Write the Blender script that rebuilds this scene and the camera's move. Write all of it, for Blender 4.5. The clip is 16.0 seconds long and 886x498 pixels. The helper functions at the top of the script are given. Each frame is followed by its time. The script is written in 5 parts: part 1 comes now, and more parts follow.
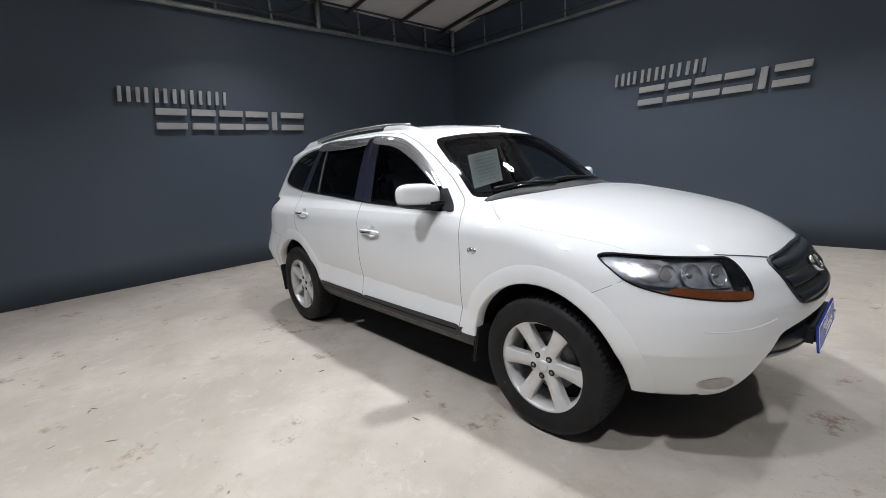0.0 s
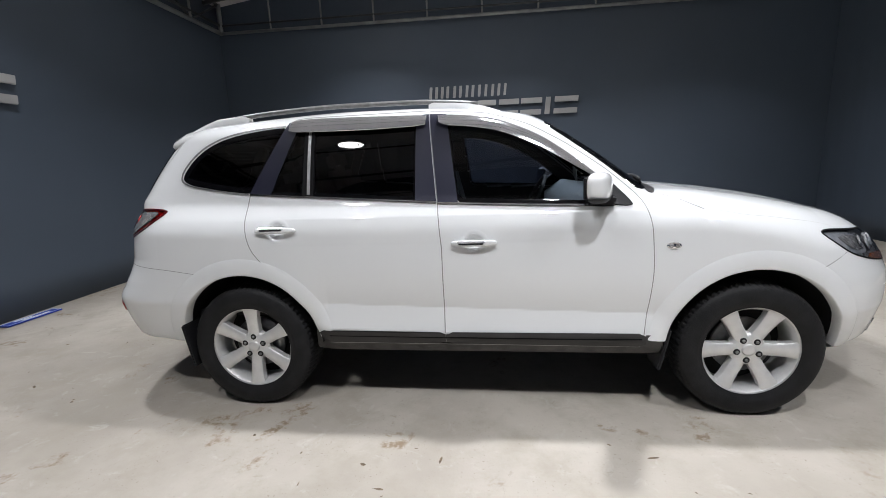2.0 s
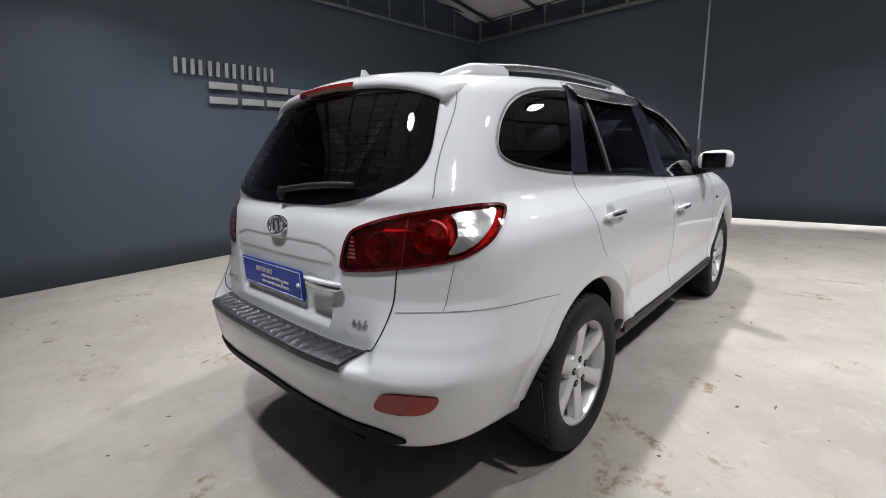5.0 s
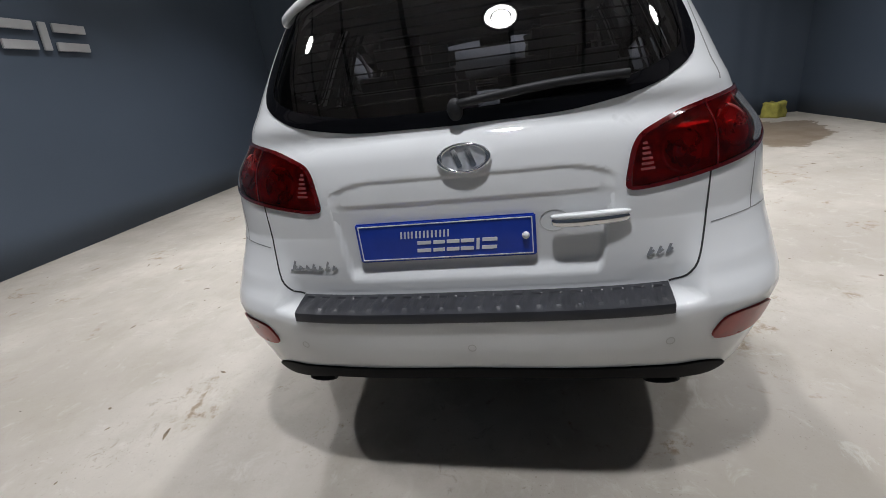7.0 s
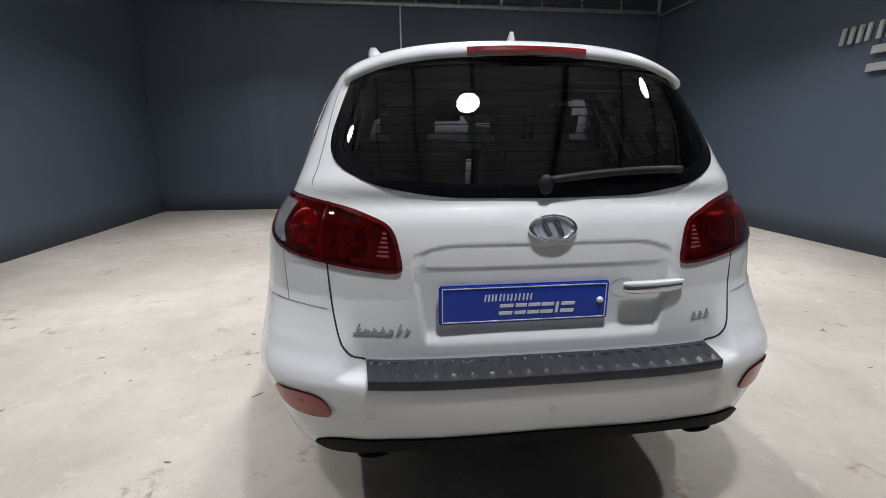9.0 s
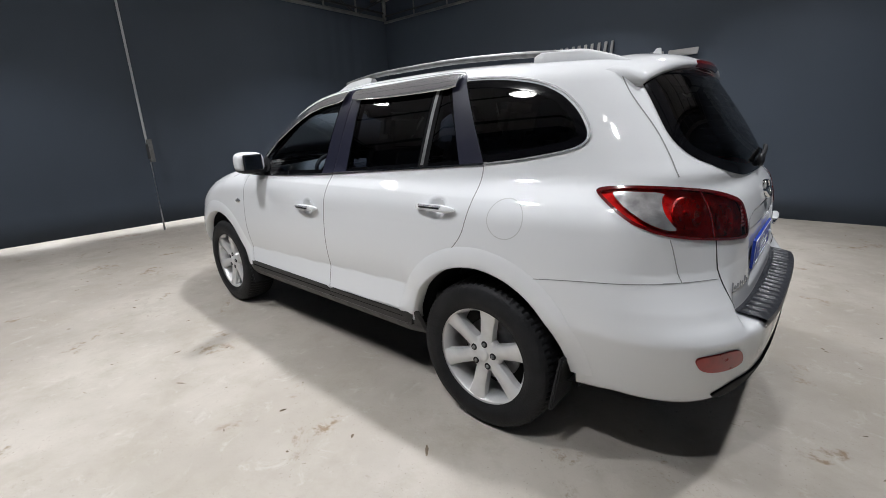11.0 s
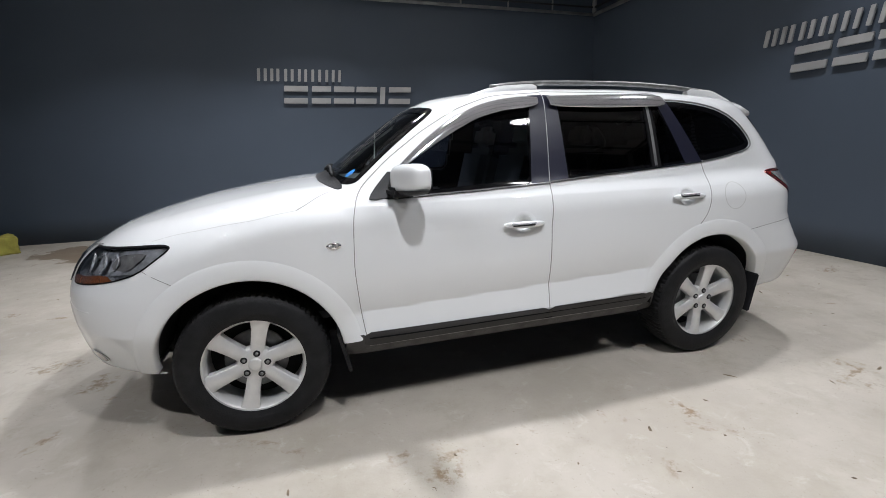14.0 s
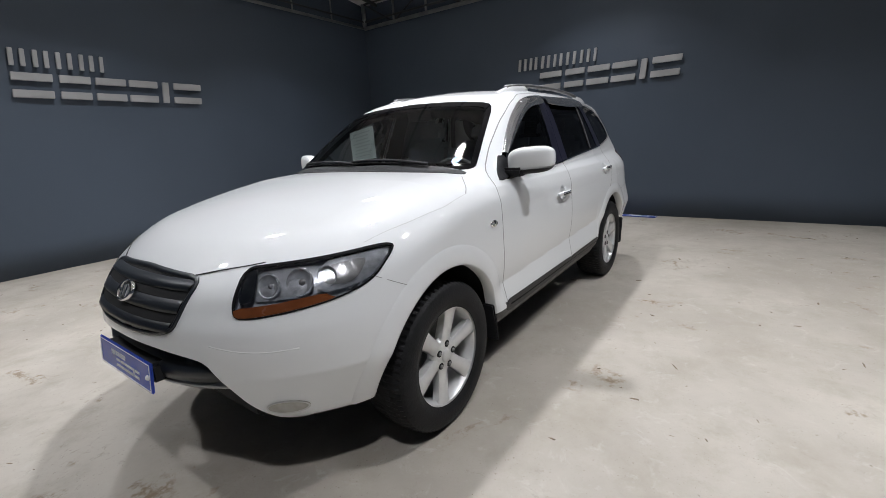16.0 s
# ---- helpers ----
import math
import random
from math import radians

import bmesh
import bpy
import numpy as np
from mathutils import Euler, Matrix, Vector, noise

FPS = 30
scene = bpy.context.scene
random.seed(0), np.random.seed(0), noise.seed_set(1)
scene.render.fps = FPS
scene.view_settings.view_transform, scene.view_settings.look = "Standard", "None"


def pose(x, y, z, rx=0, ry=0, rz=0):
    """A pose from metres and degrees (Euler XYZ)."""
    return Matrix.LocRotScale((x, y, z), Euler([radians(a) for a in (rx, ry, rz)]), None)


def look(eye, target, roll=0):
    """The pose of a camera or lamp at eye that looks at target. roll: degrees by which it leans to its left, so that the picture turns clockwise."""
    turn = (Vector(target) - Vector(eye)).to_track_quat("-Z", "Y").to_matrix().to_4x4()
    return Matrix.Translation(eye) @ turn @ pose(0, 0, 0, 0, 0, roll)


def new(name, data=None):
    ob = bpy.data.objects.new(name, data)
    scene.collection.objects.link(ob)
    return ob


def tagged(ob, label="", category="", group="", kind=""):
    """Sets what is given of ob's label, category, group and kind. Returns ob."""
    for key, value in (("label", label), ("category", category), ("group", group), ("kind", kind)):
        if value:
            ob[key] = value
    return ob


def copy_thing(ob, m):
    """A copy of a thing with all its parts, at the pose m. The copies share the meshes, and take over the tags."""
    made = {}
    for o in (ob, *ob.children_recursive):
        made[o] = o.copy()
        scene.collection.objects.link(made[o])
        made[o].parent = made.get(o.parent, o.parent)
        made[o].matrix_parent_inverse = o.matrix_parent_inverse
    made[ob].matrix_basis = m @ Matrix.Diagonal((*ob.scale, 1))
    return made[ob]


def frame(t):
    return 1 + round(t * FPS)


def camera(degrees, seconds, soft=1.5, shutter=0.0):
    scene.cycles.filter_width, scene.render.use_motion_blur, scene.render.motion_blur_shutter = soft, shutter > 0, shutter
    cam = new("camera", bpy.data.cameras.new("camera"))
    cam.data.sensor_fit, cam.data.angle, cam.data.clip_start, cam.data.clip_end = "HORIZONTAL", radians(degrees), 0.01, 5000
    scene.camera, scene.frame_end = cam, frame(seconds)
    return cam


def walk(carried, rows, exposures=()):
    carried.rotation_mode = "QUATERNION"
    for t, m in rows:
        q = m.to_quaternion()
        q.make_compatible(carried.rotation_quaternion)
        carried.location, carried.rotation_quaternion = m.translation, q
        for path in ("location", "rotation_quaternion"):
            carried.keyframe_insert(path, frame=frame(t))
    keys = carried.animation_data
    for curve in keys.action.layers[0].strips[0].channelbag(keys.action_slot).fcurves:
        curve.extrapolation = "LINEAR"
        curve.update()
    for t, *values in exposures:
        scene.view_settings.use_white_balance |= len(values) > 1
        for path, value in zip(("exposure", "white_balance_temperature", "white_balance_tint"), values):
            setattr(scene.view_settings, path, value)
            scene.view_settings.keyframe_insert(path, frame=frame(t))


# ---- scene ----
cam = camera(91.6, 16.0, 0.62)
PATH = [
    (0, (2.531, -2.606, 1.396), (1.085, -1.28, 1.011), -3.7),
    (0.5, (1.941, -2.868, 1.406), (0.811, -1.268, 1.002), -3.5),
    (1, (1.326, -3.016, 1.401), (0.487, -1.249, 0.983), -3.2),
    (1.5, (0.704, -3.105, 1.39), (0.208, -1.208, 0.996), -1.5),
    (2, (0.053, -3.119, 1.37), (-0.178, -1.172, 0.978), -2.4),
    (2.5, (-0.568, -3.052, 1.374), (-0.431, -1.097, 0.974), -2.2),
    (3, (-1.189, -2.921, 1.355), (-0.777, -1.005, 0.954), -1.6),
    (3.5, (-1.76, -2.735, 1.338), (-1.119, -0.882, 0.943), -0.8),
    (4, (-2.291, -2.472, 1.33), (-1.411, -0.721, 0.93), -0.5),
    (4.2, (-2.47, -2.328, 1.342), (-1.473, -0.642, 0.936), -0.4),
    (6.3, (-3.46, -0.531, 1.33), (-1.616, 0.062, 0.831), -6.3),
    (6.5, (-3.46, -0.381, 1.333), (-1.595, 0.12, 0.813), -6.5),
    (7, (-3.405, -0.174, 1.28), (-1.58, 0.218, 0.564), -7.5),
    (7.5, (-3.12, -0.122, 1.158), (-1.411, 0.046, 0.133), -5.3),
    (8, (-3.26, -0.107, 1.225), (-1.472, 0.009, 0.335), -3.2),
    (8.5, (-3.506, 0.024, 1.342), (-1.586, 0.048, 0.784), -1.2),
    (9, (-3.447, 0.442, 1.333), (-1.518, 0.23, 0.848), -0.2),
    (9.5, (-3.373, 0.954, 1.329), (-1.542, 0.306, 0.849), 1.7),
    (10, (-3.159, 1.472, 1.357), (-1.426, 0.6, 0.87), -0.7),
    (10.2, (-3.058, 1.684, 1.386), (-1.392, 0.697, 0.886), -1.5),
    (12.3, (-0.981, 2.937, 1.394), (-0.528, 1.056, 0.889), -0.3),
    (12.5, (-0.741, 2.985, 1.399), (-0.418, 1.075, 0.902), -0.1),
    (13, (-0.145, 3.021, 1.394), (-0.039, 1.083, 0.908), -1.1),
    (13.5, (0.423, 3.044, 1.398), (0.18, 1.117, 0.922), -1.4),
    (14, (0.976, 2.976, 1.38), (0.45, 1.105, 0.907), -1.4),
    (14.5, (1.547, 2.836, 1.365), (0.678, 1.096, 0.901), -0.1),
    (15, (2.064, 2.573, 1.345), (0.908, 1.009, 0.878), -1.2),
    (15.5, (2.506, 2.296, 1.347), (1.082, 0.975, 0.872), -1.4),
    (16, (2.847, 2.004, 1.346), (1.283, 0.856, 0.863), -3.1),
]
walk(cam, [(t, look(eye, target, roll)) for t, eye, target, roll in PATH], ((0.0, 0.07), (1.5, 0.18), (3.0, 0.22), (4.0, 0.16), (6.3, 0.32), (7.0, 0.16), (7.6, 0.04), (8.2, 0.10), (9.0, 0.29), (9.5, 0.34), (10.2, 0.20), (12.5, 0.13), (14.0, 0.11), (16.0, -0.06)))

# ---- world and lamps ----
world = bpy.data.worlds.new("outside")
scene.world = world
world.use_nodes = True
world.node_tree.nodes["Background"].inputs[0].default_value = (0.75, 0.85, 1.0, 1)
world.node_tree.nodes["Background"].inputs[1].default_value = 0.6
scene.view_settings.exposure = 0.0

LAMP_Z = 4.25
# place over the floor, and watts
LAMPS = ((0.8, -3.1, 54), (0.25, 2.8, 49), (-3.05, -0.1, 34), (3.2, -2.7, 48), (3.2, 2.5, 42), (-1.9, 3.1, 34), (-1.9, -3.1, 34), (0.4, -0.1, 54))
for lx, ly, watts in LAMPS:
    data = bpy.data.lights.new("lamp_light", "AREA")
    data.shape, data.size, data.energy, data.color, data.spread = "DISK", 0.20, watts, (0.925, 0.948, 1.0), radians(114)
    new("lamp_light", data).matrix_world = pose(lx, ly, LAMP_Z - 0.014)

# ---- materials ----
def material(name, base, rough=0.5, metal=0.0, coat=0.0, bump=0.0, scale=40.0, vary=0.0, vary_scale=3.0, spec=0.5, emit=None):
    m = bpy.data.materials.new(name)
    m.use_nodes = True
    nt = m.node_tree
    b = nt.nodes["Principled BSDF"]
    b.inputs["Base Color"].default_value = (*base, 1)
    b.inputs["Roughness"].default_value = rough
    b.inputs["Metallic"].default_value = metal
    b.inputs["Coat Weight"].default_value = coat
    b.inputs["Specular IOR Level"].default_value = spec
    b.inputs["Coat Roughness"].default_value = 0.03
    if emit:
        b.inputs["Emission Color"].default_value = (*emit[0], 1)
        b.inputs["Emission Strength"].default_value = emit[1]
    if vary or bump:
        co = nt.nodes.new("ShaderNodeTexCoord")
    if vary:
        n = nt.nodes.new("ShaderNodeTexNoise")
        n.inputs["Scale"].default_value, n.inputs["Detail"].default_value = vary_scale, 6
        nt.links.new(co.outputs["Object"], n.inputs["Vector"])
        r = nt.nodes.new("ShaderNodeMapRange")
        r.inputs["From Min"].default_value, r.inputs["From Max"].default_value = 0.3, 0.7
        r.inputs["To Min"].default_value, r.inputs["To Max"].default_value = 1 - vary, 1 + vary
        nt.links.new(n.outputs["Fac"], r.inputs["Value"])
        x = nt.nodes.new("ShaderNodeMix")
        x.data_type, x.blend_type = "RGBA", "MULTIPLY"
        x.inputs["Factor"].default_value = 1
        x.inputs["A"].default_value = (*base, 1)
        nt.links.new(r.outputs["Result"], x.inputs["B"])
        nt.links.new(x.outputs["Result"], b.inputs["Base Color"])
        q = nt.nodes.new("ShaderNodeMapRange")
        q.inputs["To Min"].default_value, q.inputs["To Max"].default_value = max(rough - 0.08, 0.02), min(rough + 0.08, 1)
        nt.links.new(n.outputs["Fac"], q.inputs["Value"])
        nt.links.new(q.outputs["Result"], b.inputs["Roughness"])
    if bump:
        n2 = nt.nodes.new("ShaderNodeTexNoise")
        n2.inputs["Scale"].default_value, n2.inputs["Detail"].default_value = scale, 4
        nt.links.new(co.outputs["Object"], n2.inputs["Vector"])
        bp = nt.nodes.new("ShaderNodeBump")
        bp.inputs["Strength"].default_value, bp.inputs["Distance"].default_value = bump, 0.01
        nt.links.new(n2.outputs["Fac"], bp.inputs["Height"])
        nt.links.new(bp.outputs["Normal"], b.inputs["Normal"])
    return m


def glass(name, tint, ior=1.5):
    """A thin pane: tinted see-through with a Fresnel gloss."""
    m = bpy.data.materials.new(name)
    m.use_nodes = True
    nt = m.node_tree
    nt.nodes.clear()
    out, mix = nt.nodes.new("ShaderNodeOutputMaterial"), nt.nodes.new("ShaderNodeMixShader")
    tr, gl, fr = nt.nodes.new("ShaderNodeBsdfTransparent"), nt.nodes.new("ShaderNodeBsdfGlossy"), nt.nodes.new("ShaderNodeFresnel")
    tr.inputs["Color"].default_value = (*tint, 1)
    gl.inputs["Roughness"].default_value = 0.015
    fr.inputs["IOR"].default_value = ior
    nt.links.new(fr.outputs[0], mix.inputs[0])
    nt.links.new(tr.outputs[0], mix.inputs[1])
    nt.links.new(gl.outputs[0], mix.inputs[2])
    nt.links.new(mix.outputs[0], out.inputs[0])
    return m


PAINT = material("white_car_paint", (0.77, 0.778, 0.783), 0.5, 0, 1.0, spec=0.2)
SEAM = material("dark_joint", (0.26, 0.26, 0.255), 0.8)
PAINT_EDGE = material("shaded_paint_joint", (0.56, 0.56, 0.55), 0.6)
SEAM_DEEP = material("deep_joint", (0.03, 0.03, 0.03), 0.8)
BLACK = material("black_plastic", (0.015, 0.015, 0.017), 0.5, spec=0.3, bump=0.15, scale=300, vary=0.15, vary_scale=9)
CLAD = material("charcoal_cladding", (0.040, 0.038, 0.038), 0.48, spec=0.3, bump=0.12, scale=400, vary=0.12, vary_scale=7)
PILLAR = material("dark_satin_pillar_film", (0.017, 0.018, 0.034), 0.34, vary=0.1, spec=0.3)
SEAL = material("black_rubber_seal", (0.007, 0.007, 0.008), 0.6, spec=0.1)
RUBBER = material("tyre_rubber", (0.014, 0.014, 0.015), 0.55, bump=0.2, scale=120, vary=0.3, vary_scale=14, spec=0.18)
ALLOY = material("silver_alloy", (0.66, 0.655, 0.65), 0.38, 0.45, 0.3, vary=0.06, vary_scale=20)
CHROME = material("chrome", (0.82, 0.83, 0.85), 0.08, 1.0)
BADGE = material("bright_badge_silver", (0.62, 0.63, 0.65), 0.22, 0.6, 0.5, vary=0.15, vary_scale=60)
DULL = material("dull_metal", (0.25, 0.25, 0.25), 0.45, 0.8, vary=0.2, vary_scale=30)
SKID = material("grey_skid_plastic", (0.34, 0.335, 0.32), 0.45, 0.2, vary=0.2, vary_scale=8)
# near-black for dark parts, and for shade painted into hollows
DARK = material("dark_part_hollow_shade", (0.008, 0.008, 0.009), 0.8)
PAD = material("grey_black_step_plastic", (0.028, 0.029, 0.034), 0.34, spec=0.5, bump=0.10, scale=300, vary=0.15, vary_scale=9)
GRILLE = material("dark_grille_plastic", (0.014, 0.017, 0.022), 0.33, bump=0.05, scale=200, vary=0.1)
RED = material("red_lamp_plastic", (0.21, 0.004, 0.006), 0.14, 0, 1.0, vary=0.25, vary_scale=16)
RED_DARK = material("deep_red_lamp_plastic", (0.10, 0.003, 0.004), 0.14, 0, 1.0, vary=0.3, vary_scale=30)
PINK = material("pale_ribbed_lens", (0.26, 0.06, 0.06), 0.2, 0, 1.0, vary=0.3, vary_scale=50)
LAMP_BACK = material("faceted_lamp_back", (0.95, 0.13, 0.12), 0.45, 0.0, bump=0.6, scale=34, vary=0.45, vary_scale=24)
LAMP_CUP = material("lamp_cup_red", (0.92, 0.16, 0.15), 0.28, 0.75, vary=0.25, vary_scale=30)
SILL = material("dark_grey_sill_plastic", (0.055, 0.053, 0.052), 0.42, spec=0.35, bump=0.1, scale=400, vary=0.12, vary_scale=7)
RED_MATT = material("faded_red_reflector", (0.33, 0.012, 0.010), 0.3, 0, 0.5, vary=0.2, vary_scale=25)
AMBER = material("amber_lamp_plastic", (0.14, 0.042, 0.013), 0.25, 0, 1.0, vary=0.2, vary_scale=20)
CLEAR_LAMP = material("clear_lamp_plastic", (0.44, 0.43, 0.43), 0.2, 0.65, 0.6, bump=0.3, scale=24, vary=0.25, vary_scale=28)
SILVER = material("bright_lamp_silver", (0.84, 0.85, 0.88), 0.2, 0.72, 0.6, vary=0.18, vary_scale=40)
FACET = material("faceted_lamp_mirror", (0.58, 0.59, 0.63), 0.2, 0.5, 0.8, bump=0.5, scale=14, vary=0.25, vary_scale=35)
FOG = material("hazy_fog_lens", (0.40, 0.39, 0.355), 0.22, 0.2, 1.0, vary=0.15, vary_scale=30)
FRIT = material("black_glass_edge", (0.004, 0.004, 0.005), 0.06, spec=0.3)
SMOKE = material("smoked_chrome_visor", (0.66, 0.67, 0.69), 0.09, 0.9, 0.8)
WIND = glass("windscreen_glass", (0.80, 0.85, 0.84))
DOORGLASS = glass("tinted_door_glass", (0.33, 0.35, 0.40))
PRIVACY = glass("dark_privacy_glass", (0.05, 0.052, 0.07), 1.6)
HATCHGLASS = glass("dark_hatch_glass", (0.24, 0.215, 0.235), 1.7)
RED_LENS = glass("red_lens_plastic", (0.96, 0.28, 0.28), 1.5)
LENS = glass("clear_lamp_lens", (0.93, 0.94, 0.95), 1.45)
CABIN = material("dark_cabin_trim", (0.05, 0.05, 0.053), 0.7, vary=0.15)
DASH = material("grey_dashboard", (0.28, 0.31, 0.33), 0.65, bump=0.1, scale=300, vary=0.1)
SEATM = material("grey_seat_fabric", (0.30, 0.32, 0.33), 0.8, bump=0.2, scale=200, vary=0.12)
PAPER = material("white_paper", (0.74, 0.78, 0.76), 0.7, vary=0.04)
PRINT = material("grey_print", (0.56, 0.60, 0.59), 0.8)
BLUE = material("blue_plate_film", (0.010, 0.050, 0.42), 0.5, 0, 0.5, vary=0.08, vary_scale=20, spec=0.3)
BLUE_STICK = material("bright_blue_sticker", (0.01, 0.20, 0.62), 0.4)
WHITE = material("white_plate_print", (0.75, 0.77, 0.80), 0.45)
LETTER = material("silver_sign_face", (0.46, 0.46, 0.46), 0.32, 0.25, vary=0.12, vary_scale=2)
STEEL = material("grey_steel", (0.30, 0.31, 0.31), 0.5, 0.55, vary=0.25, vary_scale=5)
STEEL_DARK = material("dark_grey_steel", (0.06, 0.065, 0.07), 0.55, 0.3, vary=0.25, vary_scale=5)
LAMP_GLOW = material("lamp_diffuser", (0.9, 0.9, 0.9), 0.5, emit=((1.0, 0.98, 0.95), 26.0))
LAMP_BODY = material("lamp_housing", (0.25, 0.25, 0.26), 0.4, 0.6)
ROOFM = material("white_roof_fabric", (0.62, 0.60, 0.61), 0.7, vary=0.06, vary_scale=1.2, bump=0.1, scale=6)
YELLOW = material("faded_yellow_cloth", (0.36, 0.33, 0.07), 0.85, vary=0.3, vary_scale=9, bump=0.4, scale=20)
LEAF = material("dry_leaf_litter", (0.17, 0.13, 0.09), 0.9, vary=0.5, vary_scale=30)
DAYLIGHT = material("daylight_outside", (0.8, 0.8, 0.8), 0.8, emit=((1.0, 0.98, 0.96), 3.0))


def wall_material():
    m = material("blue_grey_wall_cloth", (0.066, 0.086, 0.117), 0.55, spec=0.45, bump=0.05, scale=3, vary=0.10, vary_scale=0.4)
    return m


def floor_material():
    """Dusty concrete: broad tone, fine grit, brown smudges and one large damp stain."""
    m = bpy.data.materials.new("dusty_concrete")
    m.use_nodes = True
    nt = m.node_tree
    b = nt.nodes["Principled BSDF"]
    co = nt.nodes.new("ShaderNodeTexCoord")
    def noise_tex(scale, detail=6, rough=0.6, distortion=0.0):
        n = nt.nodes.new("ShaderNodeTexNoise")
        n.inputs["Scale"].default_value, n.inputs["Detail"].default_value = scale, detail
        n.inputs["Roughness"].default_value, n.inputs["Distortion"].default_value = rough, distortion
        nt.links.new(co.outputs["Object"], n.inputs["Vector"])
        return n.outputs["Fac"]
    def ramp(value, lo, hi, a=0.0, z=1.0):
        r = nt.nodes.new("ShaderNodeMapRange")
        r.interpolation_type = "SMOOTHSTEP"
        for key, v in (("From Min", lo), ("From Max", hi), ("To Min", a), ("To Max", z)):
            r.inputs[key].default_value = v
        nt.links.new(value, r.inputs["Value"])
        return r.outputs["Result"]
    def mixed(fac, a, c):
        x = nt.nodes.new("ShaderNodeMix")
        x.data_type = "RGBA"
        for key, v in (("Factor", fac), ("A", a), ("B", c)):
            if isinstance(v, tuple):
                x.inputs[key].default_value = (*v, 1)
            else:
                nt.links.new(v, x.inputs[key])
        return x.outputs["Result"]
    def times(a, c):
        x = nt.nodes.new("ShaderNodeMath")
        x.operation = "MULTIPLY"
        nt.links.new(a, x.inputs[0])
        if isinstance(c, float):
            x.inputs[1].default_value = c
        else:
            nt.links.new(c, x.inputs[1])
        return x.outputs[0]
    base = mixed(ramp(noise_tex(0.55, 5), 0.35, 0.68), (0.35, 0.315, 0.27), (0.475, 0.435, 0.38))
    base = mixed(ramp(noise_tex(3.2, 8, 0.68), 0.43, 0.72, 0, 0.7), base, (0.33, 0.295, 0.24))
    base = mixed(ramp(noise_tex(7.5, 8, 0.72, 0.8), 0.54, 0.72, 0, 0.5), base, (0.52, 0.50, 0.455))
    base = mixed(ramp(noise_tex(26, 6, 0.7), 0.55, 0.8, 0, 0.35), base, (0.30, 0.275, 0.24))
    smudge = times(ramp(noise_tex(2.3, 6, 0.6, 0.6), 0.60, 0.67), ramp(noise_tex(19, 5, 0.7), 0.44, 0.60))
    base = mixed(times(smudge, 0.85), base, (0.21, 0.145, 0.08))
    scuff = times(ramp(noise_tex(1.1, 3), 0.56, 0.66), ramp(noise_tex(9, 8, 0.75, 1.5), 0.56, 0.66))
    base = mixed(times(scuff, 0.6), base, (0.21, 0.17, 0.125))
    speck = times(ramp(noise_tex(75, 3, 0.5), 0.64, 0.70), ramp(noise_tex(5, 4), 0.42, 0.62))
    base = mixed(times(speck, 0.5), base, (0.17, 0.14, 0.11))
    base = mixed(ramp(noise_tex(13, 9, 0.78, 1.2), 0.60, 0.66, 0, 0.35), base, (0.25, 0.215, 0.175))
    # damp stain near the front right corner, in the floor's own coordinates
    mp = nt.nodes.new("ShaderNodeMapping")
    mp.vector_type = "TEXTURE"
    mp.inputs["Location"].default_value = (3.75, -4.0, 0)
    mp.inputs["Rotation"].default_value = (0, 0, radians(-28))
    mp.inputs["Scale"].default_value = (1.25, 0.5, 1)
    nt.links.new(co.outputs["Object"], mp.inputs["Vector"])
    ln = nt.nodes.new("ShaderNodeVectorMath")
    ln.operation = "LENGTH"
    nt.links.new(mp.outputs[0], ln.inputs[0])
    ad = nt.nodes.new("ShaderNodeMath")
    ad.operation = "MULTIPLY_ADD"
    ad.inputs[1].default_value = 1.4
    nt.links.new(noise_tex(2.6, 6, 0.65, 0.4), ad.inputs[0])
    nt.links.new(ln.outputs["Value"], ad.inputs[2])
    base = mixed(ramp(ad.outputs[0], 1.62, 1.70, 0.85, 0.0), base, (0.15, 0.105, 0.065))
    nt.links.new(base, b.inputs["Base Color"])
    nt.links.new(ramp(noise_tex(1.7, 5), 0.3, 0.7, 0.48, 0.72), b.inputs["Roughness"])
    bp = nt.nodes.new("ShaderNodeBump")
    bp.inputs["Strength"].default_value, bp.inputs["Distance"].default_value = 0.25, 0.006
    nt.links.new(noise_tex(60, 6, 0.7), bp.inputs["Height"])
    nt.links.new(bp.outputs["Normal"], b.inputs["Normal"])
    return m


WALL, FLOOR = wall_material(), floor_material()


# ---- building helpers ----
def link_mesh(name, verts, faces, mat, parent=None, label="", normals=None, smooth=True):
    me = bpy.data.meshes.new(name)
    me.from_pydata([tuple(map(float, v)) for v in verts], [], [tuple(map(int, f)) for f in faces])
    me.materials.append(mat)
    me.update()
    if smooth:
        me.shade_smooth()
    if normals is not None:
        me.normals_split_custom_set_from_vertices([tuple(map(float, n)) for n in normals])
    ob = new(name, me)
    ob.parent = parent
    if label:
        ob["label"] = label
    return ob


def part(name, bm, mat, parent, label="", smooth=False, angle=None):
    me = bpy.data.meshes.new(name)
    bm.to_mesh(me)
    bm.free()
    me.materials.append(mat)
    if smooth:
        me.shade_smooth()
    if angle:
        me.shade_smooth()
        me.set_sharp_from_angle(angle=radians(angle))
    ob = new(name, me)
    ob.parent = parent
    if label:
        ob["label"] = label
    return ob


